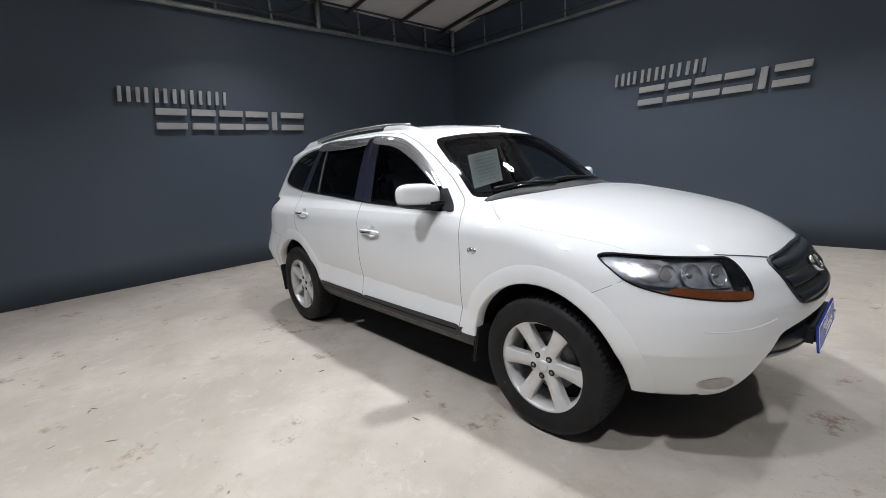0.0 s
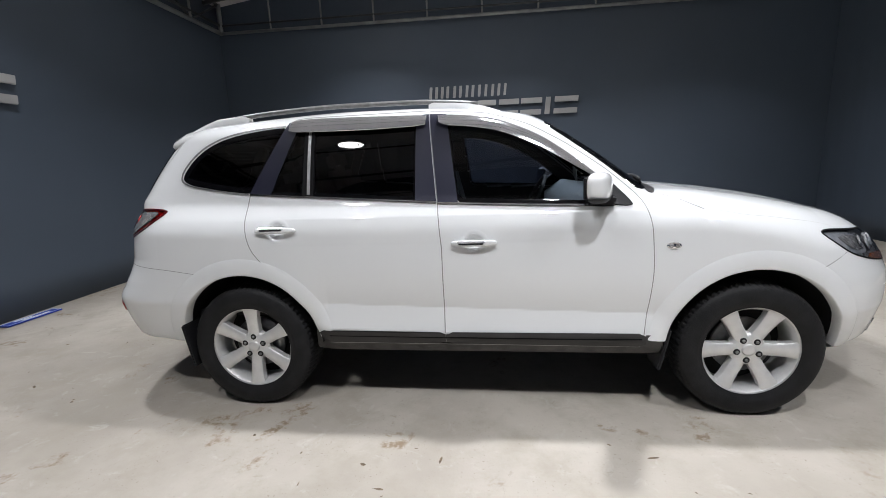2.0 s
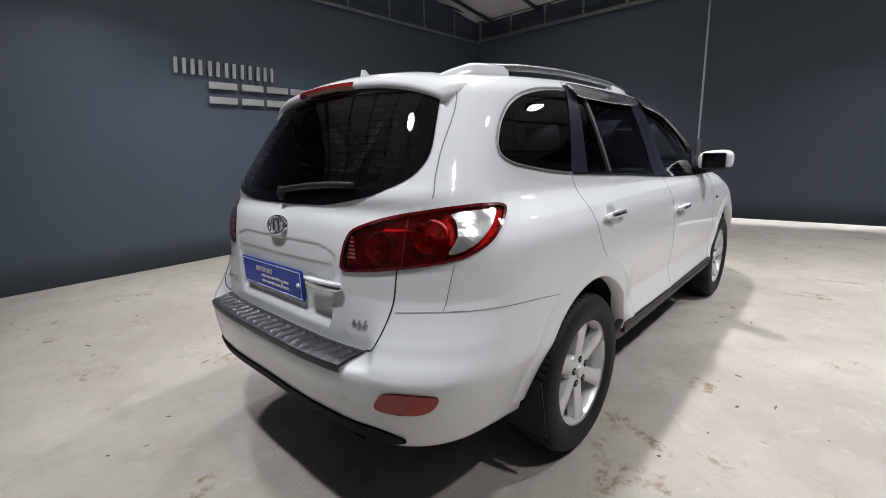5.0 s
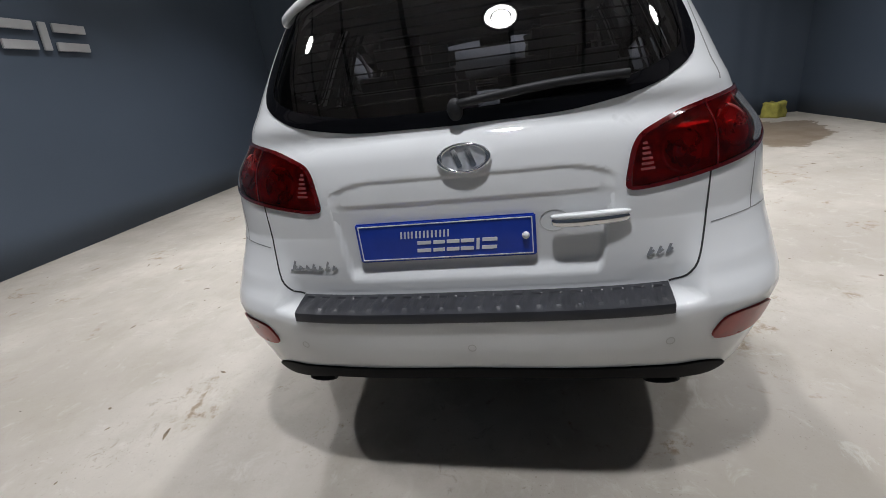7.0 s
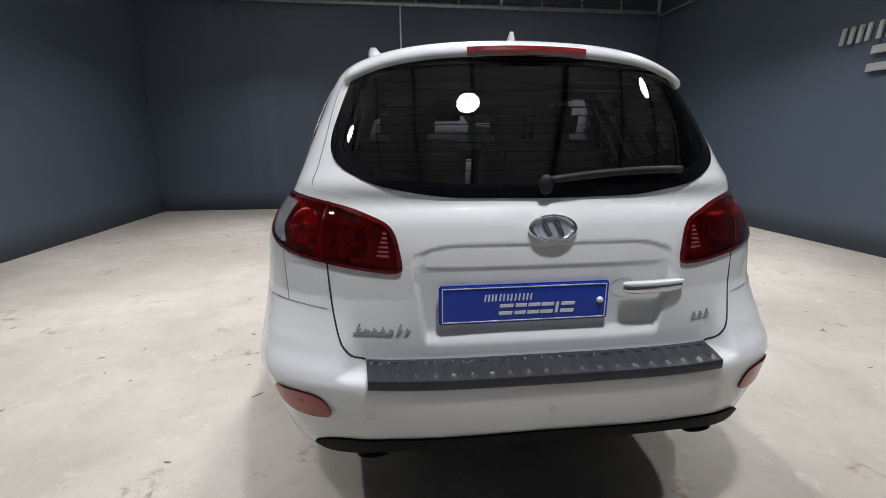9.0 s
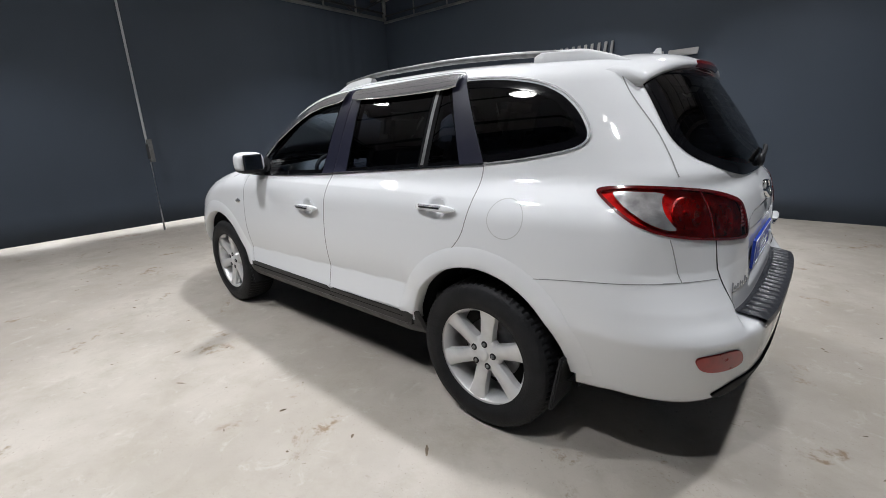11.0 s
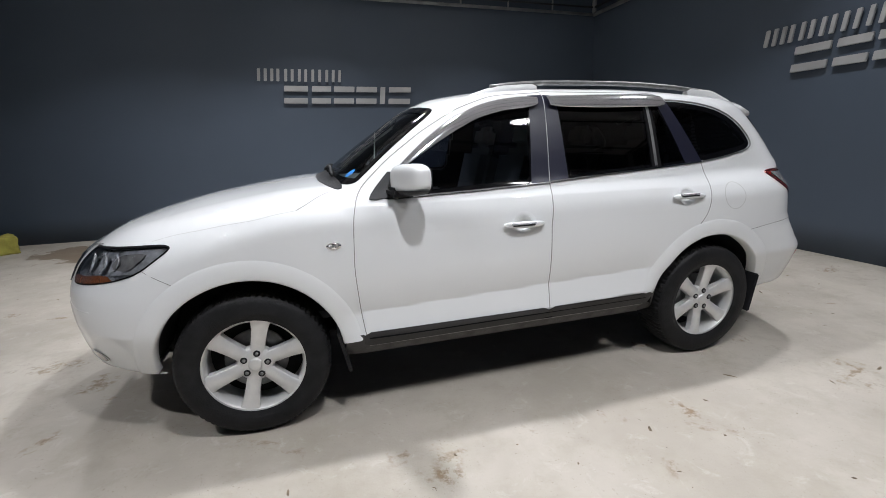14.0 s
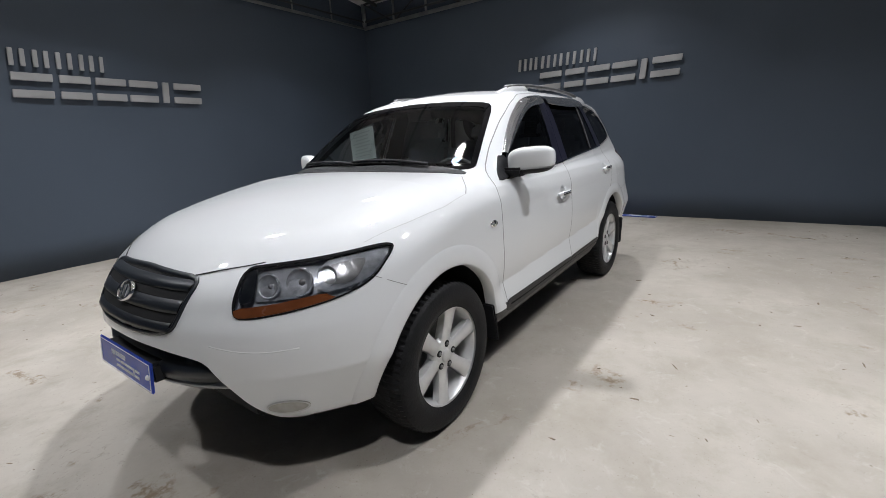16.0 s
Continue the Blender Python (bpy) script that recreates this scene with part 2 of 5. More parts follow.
def box(bm, size, m, bevel=0.0):
    """A bevelled block into bm."""
    made = bmesh.ops.create_cube(bm, size=1, matrix=m @ Matrix.Diagonal((*size, 1)))
    if bevel:
        edges = list({e for v in made["verts"] for e in v.link_edges})
        bmesh.ops.bevel(bm, geom=edges, offset=bevel, segments=2, affect="EDGES", clamp_overlap=True)
    return bm


def block(name, size, m, mat, parent=None, label="", bevel=0.003):
    return part(name, box(bmesh.new(), size, m, bevel), mat, parent, label)


def lathe(profile, n=64, closed=False):
    """Turns (radius, y) pairs round the y axis: verts and faces."""
    verts, faces, k = [], [], len(profile)
    for i in range(n):
        a = 2 * math.pi * i / n
        verts += [(r * math.cos(a), y, r * math.sin(a)) for r, y in profile]
    for i in range(n):
        j = (i + 1) % n
        for s in range(k if closed else k - 1):
            t = (s + 1) % k
            faces.append((i * k + s, j * k + s, j * k + t, i * k + t))
    return verts, faces


def tube(points, radius, n=8, flat=1.0):
    """A round bar along points: verts and faces, closed at the ends."""
    pts = [Vector(p) for p in points]
    verts, faces = [], []
    for i, p in enumerate(pts):
        d = (pts[min(i + 1, len(pts) - 1)] - pts[max(i - 1, 0)]).normalized()
        side = d.cross(Vector((0, 0, 1)))
        side = side.normalized() if side.length > 1e-4 else Vector((1, 0, 0))
        up = side.cross(d)
        verts += [tuple(p + radius * (math.cos(2 * math.pi * k / n) * side + flat * math.sin(2 * math.pi * k / n) * up)) for k in range(n)]
    for i in range(len(pts) - 1):
        for k in range(n):
            faces.append((i * n + k, i * n + (k + 1) % n, (i + 1) * n + (k + 1) % n, (i + 1) * n + k))
    faces += [tuple(reversed(range(n))), tuple(range((len(pts) - 1) * n, len(pts) * n))]
    return verts, faces


def bar(name, a, b, r, mat, parent=None, label="", n=8):
    return link_mesh(name, *tube((a, b), r, n), mat, parent, label)
# ---- the car's shape: a smooth solid, x forward, y to its left, z up ----
def spline(xs, ys):
    """A smooth monotone curve through a few knots."""
    xs, ys = np.array(xs, float), np.array(ys, float)
    d = np.diff(ys) / np.diff(xs)
    m = np.concatenate(([d[0]], np.where(d[1:] * d[:-1] > 0, 2 * d[1:] * d[:-1] / (d[1:] + d[:-1] + 1e-12), 0), [d[-1]]))
    def at(v):
        v = np.clip(v, xs[0], xs[-1])
        i = np.clip(np.searchsorted(xs, v) - 1, 0, len(xs) - 2)
        h = xs[i + 1] - xs[i]
        s = (v - xs[i]) / h
        return (2 * s**3 - 3 * s**2 + 1) * ys[i] + (s**3 - 2 * s**2 + s) * h * m[i] + (3 * s**2 - 2 * s**3) * ys[i + 1] + (s**3 - s**2) * h * m[i + 1]
    return at


SIDE_W = spline((0.20, 0.60, 0.70, 0.82, 0.95, 1.08, 1.16, 1.25), (0.9435, 0.9435, 0.943, 0.940, 0.932, 0.914, 0.888, 0.84))
NOSE = spline((0.20, 0.28, 0.37, 0.50, 0.64, 0.72, 0.80, 0.87, 0.93, 1.00, 1.10), (2.14, 2.24, 2.29, 2.312, 2.322, 2.312, 2.275, 2.237, 2.19, 2.14, 2.10))
TAIL_MID = spline((0.20, 0.30, 0.42, 0.50, 0.58, 0.64, 0.664, 0.674, 0.681, 0.690, 0.80, 0.90, 1.00, 1.09, 1.16, 1.24), (-2.20, -2.29, -2.347, -2.366, -2.376, -2.378, -2.374, -2.358, -2.300, -2.282, -2.276, -2.271, -2.262, -2.242, -2.212, -2.165))
TAIL_END = spline((0.20, 0.30, 0.42, 0.55, 0.64, 0.670, 0.72, 0.78, 0.845, 0.90, 1.00, 1.09, 1.16, 1.24), (-2.20, -2.29, -2.345, -2.365, -2.366, -2.356, -2.322, -2.294, -2.277, -2.271, -2.262, -2.242, -2.212, -2.165))
HOOD = spline((-2.4, 0.85, 1.05, 1.30, 1.60, 1.85, 2.05, 2.20, 2.30), (1.20, 1.198, 1.190, 1.165, 1.120, 1.060, 0.994, 0.928, 0.872))
CAB_W = spline((1.10, 1.20, 1.35, 1.50, 1.62, 1.72), (0.875, 0.833, 0.779, 0.720, 0.660, 0.59))
SCREEN = spline((1.10, 1.20, 1.35, 1.50, 1.62, 1.70, 1.76), (1.06, 0.94, 0.75, 0.535, 0.355, 0.225, 0.12))
SCREEN_L = spline((1.1, 1.75), (0.36, 0.24))
HATCH_Z = np.array((1.00, 1.10, 1.15, 1.20, 1.26, 1.32, 1.38, 1.44, 1.50, 1.56, 1.62, 1.70))
HATCH = spline(HATCH_Z, np.where(HATCH_Z < 1.19, (-2.08, -2.135, -2.172) + (0.0,) * 9, -2.197 + 0.646 * (HATCH_Z - 1.2) - 0.30 * (HATCH_Z - 1.2) * (1.70 - HATCH_Z)))
ROOF = spline((-2.1, -1.85, -1.60, -1.20, -0.80, -0.40, -0.07, 0.12, 0.35, 0.6), (1.66, 1.668, 1.682, 1.71, 1.724, 1.722, 1.705, 1.682, 1.638, 1.575))


def smax(a, b, k):
    h = np.maximum(k - np.abs(a - b), 0) / k
    return np.maximum(a, b) + h * h * k / 4


def tail_x(z, y):
    """Where the rear end stands: a flat ledge over the middle of the bumper, sloped shoulders at its ends."""
    w = np.clip((y - 0.55) / 0.09, 0, 1)
    w = w * w * (3 - 2 * w)
    return TAIL_MID(z) * (1 - w) + TAIL_END(z) * w


def plate_dish(z, y):
    """How deep the plate's panel is pressed into the tailgate."""
    top = 1.045 - 0.034 * np.clip((y - 0.24) / 0.16, 0, 1) ** 2.5
    edge = np.clip((0.372 + 0.13 * (z - 0.75) - y) / 0.014, 0, 1) * np.clip((top - z) / 0.012, 0, 1) * np.clip((z - 0.738) / 0.045, 0, 1)
    return edge * edge * (3 - 2 * edge) * (0.006 + 0.004 * np.clip((0.976 - z) / 0.009, 0, 1) + 0.011 * np.clip((0.972 - z) / 0.18, 0, 1))


def rounded(x, y, width, front, rear, lf, nf, lr, nr):
    """Below 0 inside a plan of this width with rounded ends."""
    v, f, r = y / width, np.clip((x - (front - lf)) / lf, 0, None), np.clip(((rear + lr) - x) / lr, 0, None)
    n = np.where(f > 0, nf, nr)
    return ((v**n + np.maximum(f, r) ** n) ** (1 / n) - 1) * width * 0.7


def solid(p):
    """Below 0 inside the car's body."""
    x, y, z = p[..., 0], np.abs(p[..., 1]), p[..., 2]
    low = np.clip(0.60 - 0.034 * np.clip(x, -1.2, 1.2) - z, 0, 0.4)
    door = np.clip((1.02 - np.abs(x)) / 0.16, 0, 1)
    above = np.clip((0.82 - 0.034 * np.clip(x, -1.2, 1.2) - z) / 0.22, 0, 1)
    kick = 0.024 * above**2 - 0.19 * low + 0.55 * np.clip(low - 0.135, 0, 1)
    tuck = 0.31 * low * (1 - door) + kick * door
    dish = plate_dish(z, y)
    slim = (0.013 + 0.009 * np.clip((z - 0.67) / 0.15, 0, 1)) * np.clip((-1.45 - x) / 0.4, 0, 1)
    side = rounded(x, y, SIDE_W(z) - tuck - slim, NOSE(z), tail_x(z, y) + dish, 0.80, 2.2, 0.60, 3.1 + 0.45 * np.clip((0.88 - z) / 0.13, 0, 1))
    top = z - (HOOD(x) - (0.009 + 0.014 * np.clip((x - 1.2) / 0.5, 0, 1)) * (y / 0.5) ** 2 - 0.05 * np.clip((y - 0.58) / 0.32, 0, 1.5) ** 2)
    low = smax(smax(side, top, 0.11), 0.33 + np.where(x > 0, 0.008, 0.035) * np.clip((np.abs(x) - 1.7) * 4, 0, 1) - z, 0.05)
    slim = 0.046 * np.clip((-1.0 - x) / 0.8, 0, 1)
    cab_side = rounded(x, y, CAB_W(z) - slim, SCREEN(z), HATCH(z), SCREEN_L(z), 2.7, 0.48, 3.3)
    cab_top = z - (ROOF(x) - 0.05 * (y / 0.62) ** 2)
    cab = smax(smax(cab_side, cab_top, 0.07), 1.0 - z, 0.02)
    return -smax(-low, -cab, 0.05)


def grad(p, e=0.004):
    g = np.stack([solid(p + e * d) - solid(p - e * d) for d in np.eye(3)], -1)
    return g / (np.linalg.norm(g, axis=-1, keepdims=True) + 1e-12)


def cast(start, way, reach=3.0, steps=60):
    """Where rays from outside first meet the body; nan where they miss."""
    start, way = np.broadcast_arrays(np.array(start, float), np.array(way, float))
    way = way / np.linalg.norm(way, axis=-1, keepdims=True)
    lo, hi = np.zeros(start.shape[:-1]), np.full(start.shape[:-1], np.nan)
    for i in range(1, steps + 1):
        d = reach * i / steps
        inside = (solid(start + d * way) < 0) & np.isnan(hi)
        hi = np.where(inside, d, hi)
        lo = np.where(np.isnan(hi), d, lo)
    lo = np.where(np.isnan(hi), np.nan, lo)
    for _ in range(15):
        mid = (lo + hi) / 2
        inside = solid(start + mid[..., None] * way) < 0
        hi, lo = np.where(inside, mid, hi), np.where(inside, lo, mid)
    return start + hi[..., None] * way


# ---- the hall: a dark cloth-walled booth, turned slightly against the car ----
TURN_ROOM = pose(0, 0, 0, 0, 0, 1.0)
U0, U1, V0, V1 = -4.72, 5.70, -5.20, 4.90
EAVE, RIDGE_U, RIDGE_Z = 4.25, 0.44, 4.95


def room_block(name, lo, hi, mat, label, category, bevel=0.0):
    c, s = [(a + b) / 2 for a, b in zip(lo, hi)], [b - a for a, b in zip(lo, hi)]
    ob = block(name, s, pose(*c), mat, None, "", bevel)
    ob.matrix_world = TURN_ROOM
    return tagged(ob, label, category, kind="structure")


def cloth_wall(name, a, b, low, high, label, seed, over=(0.0, 0.0), thick=0.12):
    """A hung wall of cloth: a thick sheet with faint folds, from a to b in the plan, facing its left side."""
    a, b = Vector((*a, 0)), Vector((*b, 0))
    along = (b - a).normalized()
    a, b = a - along * over[0], b + along * over[1]
    inward = Vector((-along.y, along.x, 0))
    n, rows = 90, 14
    verts, faces = [], []
    for side in (0, 1):
        for i in range(n + 1):
            for k in range(rows + 1):
                h = low + (high - low) * k / rows
                p = a + (b - a) * (i / n)
                sway = 0.014 * noise.noise((i * 0.12 + seed * 9.1, k * 0.10, seed)) + 0.002 * noise.noise((i * 0.5, k * 0.2, seed + 4))
                p = p + inward * (sway if side == 0 else -thick)
                verts.append((p.x, p.y, h))
    m = (n + 1) * (rows + 1)
    idx = lambda s, i, k: s * m + i * (rows + 1) + k
    for i in range(n):
        for k in range(rows):
            faces.append((idx(0, i, k), idx(0, i + 1, k), idx(0, i + 1, k + 1), idx(0, i, k + 1)))
            faces.append((idx(1, i, k), idx(1, i, k + 1), idx(1, i + 1, k + 1), idx(1, i + 1, k)))
        faces.append((idx(0, i, 0), idx(1, i, 0), idx(1, i + 1, 0), idx(0, i + 1, 0)))
        faces.append((idx(0, i, rows), idx(0, i + 1, rows), idx(1, i + 1, rows), idx(1, i, rows)))
    ob = link_mesh(name, verts, faces, WALL)
    ob.matrix_world = TURN_ROOM
    return tagged(ob, label, "wall", kind="structure")


flo = room_block("floor", (-12, -12, -0.2), (14, 12, 0), FLOOR, "dusty beige concrete floor with brown smudges and scuffs", "floor")
TOP = 5.3
cloth_wall("wall_north", (U1, V1), (U0, V1), 0.0, TOP, "dark blue-grey cloth wall with a raised silver sign", 1, (0.2, 0.2))
cloth_wall("wall_south", (U0, V0), (U1, V0), 0.0, TOP, "dark blue-grey cloth wall with a raised silver sign", 2, (0.2, 0.2))
cloth_wall("wall_west", (U0, V1), (U0, V0), 0.0, TOP, "dark blue-grey cloth wall with a raised silver sign", 3, (0.1, 0.1))
GAP0, GAP1 = -2.6, 2.12
cloth_wall("wall_east", (U1, GAP1), (U1, V1), 0.0, TOP, "dark blue-grey cloth wall at the front of the hall", 4, (0.0, 0.1))
cloth_wall("wall_east_entrance", (U1, GAP0), (U1, GAP1), 0.085, TOP, "dark cloth entrance curtain hanging just clear of the floor", 5)
cloth_wall("wall_east_end", (U1, V0), (U1, GAP0), 0.0, TOP, "dark blue-grey cloth wall at the front of the hall", 6, (0.1, 0.0))
back = room_block("backdrop", (U1 + 1.2, -6, 0.01), (U1 + 1.25, 6, 1.6), DAYLIGHT, "bright daylight outside under the entrance curtain", "backdrop")


def roof_sheet():
    verts, faces, n = [], [], 12
    for s in (0, 0.05):
        for i in range(n + 1):
            u = U0 - 0.2 + (U1 - U0 + 0.4) * i / n
            z = EAVE + (RIDGE_Z - EAVE) * (1 - abs(u - RIDGE_U) / (RIDGE_U - U0))
            for v in (V0 - 0.2, V1 + 0.2):
                verts.append((u, v, z + s))
    m = 2 * (n + 1)
    for i in range(n):
        faces.append((2 * i, 2 * i + 1, 2 * i + 3, 2 * i + 2))
        faces.append((m + 2 * i, m + 2 * i + 2, m + 2 * i + 3, m + 2 * i + 1))
    ob = link_mesh("ceiling", verts, faces, ROOFM, smooth=False)
    ob.matrix_world = TURN_ROOM
    tagged(ob, "pale grey-white stretched roof fabric with dark rafters below", "ceiling", kind="structure")


roof_sheet()


def roof_z(u):
    return EAVE + (RIDGE_Z - EAVE) * (1 - abs(u - RIDGE_U) / (RIDGE_U - U0))


def rafter(v):
    pts = [(u, v, roof_z(u) - 0.05) for u in (U0 + 0.02, RIDGE_U, U1 - 0.02)]
    ob = link_mesh("rafter", *tube(pts, 0.035, 6), STEEL_DARK)
    ob.matrix_world = TURN_ROOM
    tagged(ob, "slim dark steel rafter under the roof fabric", "rafter", "rafters")


for k in range(9):
    rafter(V0 + 0.4 + k * (V1 - V0 - 0.8) / 8)


def truss(a, b, low, high, bays, heavy, label):
    """A wall-top lattice girder: two chords, posts and braces."""
    a, b = Vector(a), Vector(b)
    root = new("roof_truss")
    tagged(root, label, "truss", "wall-top trusses")
    root.matrix_world = TURN_ROOM
    r = 0.03 if heavy else 0.022
    p = lambda f, z: tuple((a + (b - a) * f).to_3d() + Vector((0, 0, z)))
    bar("bottom_chord", p(0, low), p(1, low), r * 1.25, STEEL, root)
    bar("bottom_chord", p(0, low + 0.13), p(1, low + 0.13), r * 0.8, STEEL_DARK, root)
    bar("top_chord", p(0, high), p(1, high), r, STEEL_DARK, root)
    for i in range(bays + 1):
        f = i / bays
        bar("post", p(f, low), p(f, high), r * (1.5 if i % 4 == 0 and heavy else 0.75), STEEL, root, n=6)
        if heavy and i < bays:
            g = (i + 1) / bays
            bar("brace", p(f, low if i % 2 else high), p(g, high if i % 2 else low), r * 0.6, STEEL_DARK, root, n=6)
    return root


IN = 0.10
truss((U0 + IN, V0 + IN), (U0 + IN, V1 - IN), 3.79, EAVE + 0.02, 12, True, "dark steel lattice truss along the top of the cloth wall")
truss((U1 - IN, V0 + IN), (U1 - IN, V1 - IN), 3.85, EAVE + 0.02, 12, True, "dark steel lattice truss above the entrance curtain")
truss((U0 + IN, V1 - IN), (U1 - IN, V1 - IN), 3.79, EAVE + 0.1, 11, False, "slim grey steel girder with thin posts along the wall")
truss((U0 + IN, V0 + IN), (U1 - IN, V0 + IN), 3.79, EAVE + 0.1, 11, False, "slim grey steel girder with thin posts along the wall")


def lamp_fixture(x, y):
    root = new("ceiling_lamp")
    root.location = (x, y, LAMP_Z)
    tagged(root, "round white high-bay lamp with a bright ring", "ceiling lamp", "ceiling lamps")
    v, f = lathe(((0.0, 0.09), (0.16, 0.085), (0.215, 0.03), (0.22, -0.015), (0.185, -0.015), (0.185, 0.0), (0.0, 0.0)), 40)
    body = link_mesh("housing", [(a, c, b) for a, b, c in v], f, LAMP_BODY, root)
    v, f = lathe(((0.118, -0.004), (0.183, -0.004), (0.183, -0.0105), (0.118, -0.0105)), 40, True)
    link_mesh("diffuser", [(a, c, b) for a, b, c in v], f, LAMP_GLOW, root, "glowing ring diffuser")
    v, f = lathe(((0.0, -0.004), (0.078, -0.004), (0.078, -0.0105), (0.0, -0.0105)), 32)
    link_mesh("diffuser", [(a, c, b) for a, b, c in v], f, LAMP_GLOW, root, "glowing centre diffuser")
    bar("hanger", (0, 0, 0.085), (0, 0, 0.55), 0.012, STEEL_DARK, root)


for lx, ly, watts in LAMPS:
    lamp_fixture(lx, ly)


def sign_shape(bm, x, z, w, h, lean, stroke, depth, y, upright):
    """A pair of plain leaning bars in the place of one character, lower left corner at x, z."""
    slant = Matrix.Identity(4)
    slant[0][2] = lean
    place = Matrix.Translation((x, y, z)) @ slant
    if w < stroke * 1.5:
        bars = ((w / 2, h / 2, w, h),)
    elif upright:
        bars = ((stroke / 2, h / 2, stroke, h), (w - stroke / 2, h / 2, stroke, h))
    else:
        bars = ((w / 2, h - stroke / 2, w, stroke), (w / 2, stroke / 2, w, stroke))
    for bx, bz, bw, bh in bars:
        box(bm, (bw, depth, bh), place @ Matrix.Translation((bx, 0, bz)), depth * 0.15)


# start and width of the blocks in the upper and the lower row, in parts of the sign's width
SIGN_ROWS = (((0.000, 0.058), (0.080, 0.055), (0.165, 0.058), (0.250, 0.058), (0.335, 0.062), (0.425, 0.060), (0.510, 0.016)),
             ((0.150, 0.150), (0.325, 0.125), (0.470, 0.135), (0.620, 0.140), (0.785, 0.033), (0.845, 0.155)))


def wall_sign(origin, along, z_top, out):
    """Two rows of plain raised silver shapes in the place of the sign's characters."""
    root = new("wall_sign")
    tagged(root, "raised silver two-row sign of separate blocks on the dark wall", "wall sign", "wall signs")
    along, out = Vector((*along, 0)), Vector((*out, 0))
    m = Matrix.Identity(4)
    m.col[0][:3], m.col[1][:3], m.col[2][:3], m.col[3][:3] = along, -out, (0, 0, 1), (*origin, z_top)
    root.matrix_world = TURN_ROOM @ m
    for row, low, h, stroke in ((SIGN_ROWS[0], -0.195, 0.195, 0.046), (SIGN_ROWS[1], -0.55, 0.285, 0.090)):
        for a, w in row:
            bm = bmesh.new()
            sign_shape(bm, a * 2.56, low, w * 2.56, h, 0.10, stroke, 0.03, -0.018, low > -0.3)
            part("sign_block", bm, LETTER, root)


wall_sign((-0.94, V1 - 0.03), (1, 0), 2.68, (0, -1))
wall_sign((U0 + 0.03, -1.54), (0, 1), 2.67, (1, 0))
wall_sign((1.72, V0 + 0.03), (-1, 0), 2.66, (0, 1))


def entrance_pole():
    root = new("curtain_pole")
    tagged(root, "thin white metal pole with a latch beside the entrance curtain", "pole")
    root.matrix_world = TURN_ROOM
    x, v = U1 - 0.20, 0.157
    link_mesh("rod", *tube(((x, v, 0.0), (x, v - 0.006, 1.35), (x, v, 3.79)), 0.016, 10), WHITE, root)
    block("latch", (0.05, 0.07, 0.34), pose(x - 0.02, v - 0.03, 1.25), DULL, root, "grey metal latch")
    block("latch_handle", (0.03, 0.03, 0.22), pose(x - 0.05, v + 0.015, 1.24), STEEL_DARK, root)


entrance_pole()


def floor_plate():
    root = new("floor_sign")
    tagged(root, "blue number-plate style sign with white print lying by the wall", "sign")
    m = Matrix.Translation((-4.58, 0.52, 0.0)) @ pose(0, 0, 0.012, 0, 0, 88)
    root.matrix_world = m
    block("plate", (0.52, 0.12, 0.012), pose(0, 0, 0, 0, 0, 0), BLUE, root, bevel=0.004)
    for x, y, w, h in ((-0.06, 0.02, 0.18, 0.022), (0.03, -0.02, 0.26, 0.03), (0, 0.051, 0.5, 0.004), (0, -0.051, 0.5, 0.004), (0.249, 0, 0.004, 0.1), (-0.249, 0, 0.004, 0.1)):
        block("print", (w, h, 0.002), pose(x, y, 0.0075), WHITE, root, bevel=0)


floor_plate()


def sack():
    bm = bmesh.new()
    bmesh.ops.create_cube(bm, size=1)
    bmesh.ops.subdivide_edges(bm, edges=bm.edges[:], cuts=7, use_grid_fill=True)
    for v in bm.verts:
        c = v.co
        d = Vector((c.x * 0.30, c.y * 0.25, (c.z + 0.5) * 0.25))
        n = noise.noise((c.x * 2.3 + 3, c.y * 2.3, c.z * 2.1))
        k = 1 - 0.16 * max(abs(c.x), abs(c.y)) * (c.z + 0.5)
        v.co = Vector((d.x * k * (1 + 0.2 * n), d.y * k * (1 + 0.2 * n), max(0.002, d.z * (1 + 0.16 * n)) if c.z > -0.49 else 0.0))
    ob = part("folded_cloth", bm, YELLOW, None, smooth=True)
    ob.matrix_world = pose(5.38, -4.52, 0, 0, 0, 30)
    tagged(ob, "crumpled yellow-green cloth bundle on the floor by the wall", "bundle")


sack()


# ---- the car ----
car = new("car")
tagged(car, "white five-door SUV with dark tinted windows and silver alloy wheels", "car")


def chaikin(poly, rounds=2, closed=True):
    pts = [Vector(p) for p in poly]
    for _ in range(rounds):
        out = [] if closed else [pts[0]]
        for i in range(len(pts) if closed else len(pts) - 1):
            a, b = pts[i], pts[(i + 1) % len(pts)]
            cut = min(0.22, 0.035 / max((b - a).length, 1e-6))
            out += [a + (b - a) * cut, b + (a - b) * cut]
        pts = out if closed else out + [pts[-1]]
    return pts


def dense(pts, step, closed=True):
    out = []
    for i in range(len(pts) if closed else len(pts) - 1):
        a, b = pts[i], pts[(i + 1) % len(pts)]
        n = max(1, int((b - a).length / step + 0.5))
        out += [a + (b - a) * (k / n) for k in range(n)]
    return out if closed else out + [pts[-1]]


def resampled(pts, n):
    """n points at even steps along an open curve."""
    q = np.array(chaikin(pts, 2, False))
    d = np.concatenate(([0], np.cumsum(np.linalg.norm(np.diff(q, axis=0), axis=1))))
    t = np.linspace(0, d[-1], n)
    return [Vector((np.interp(a, d, q[:, 0]), np.interp(a, d, q[:, 1]))) for a in t]


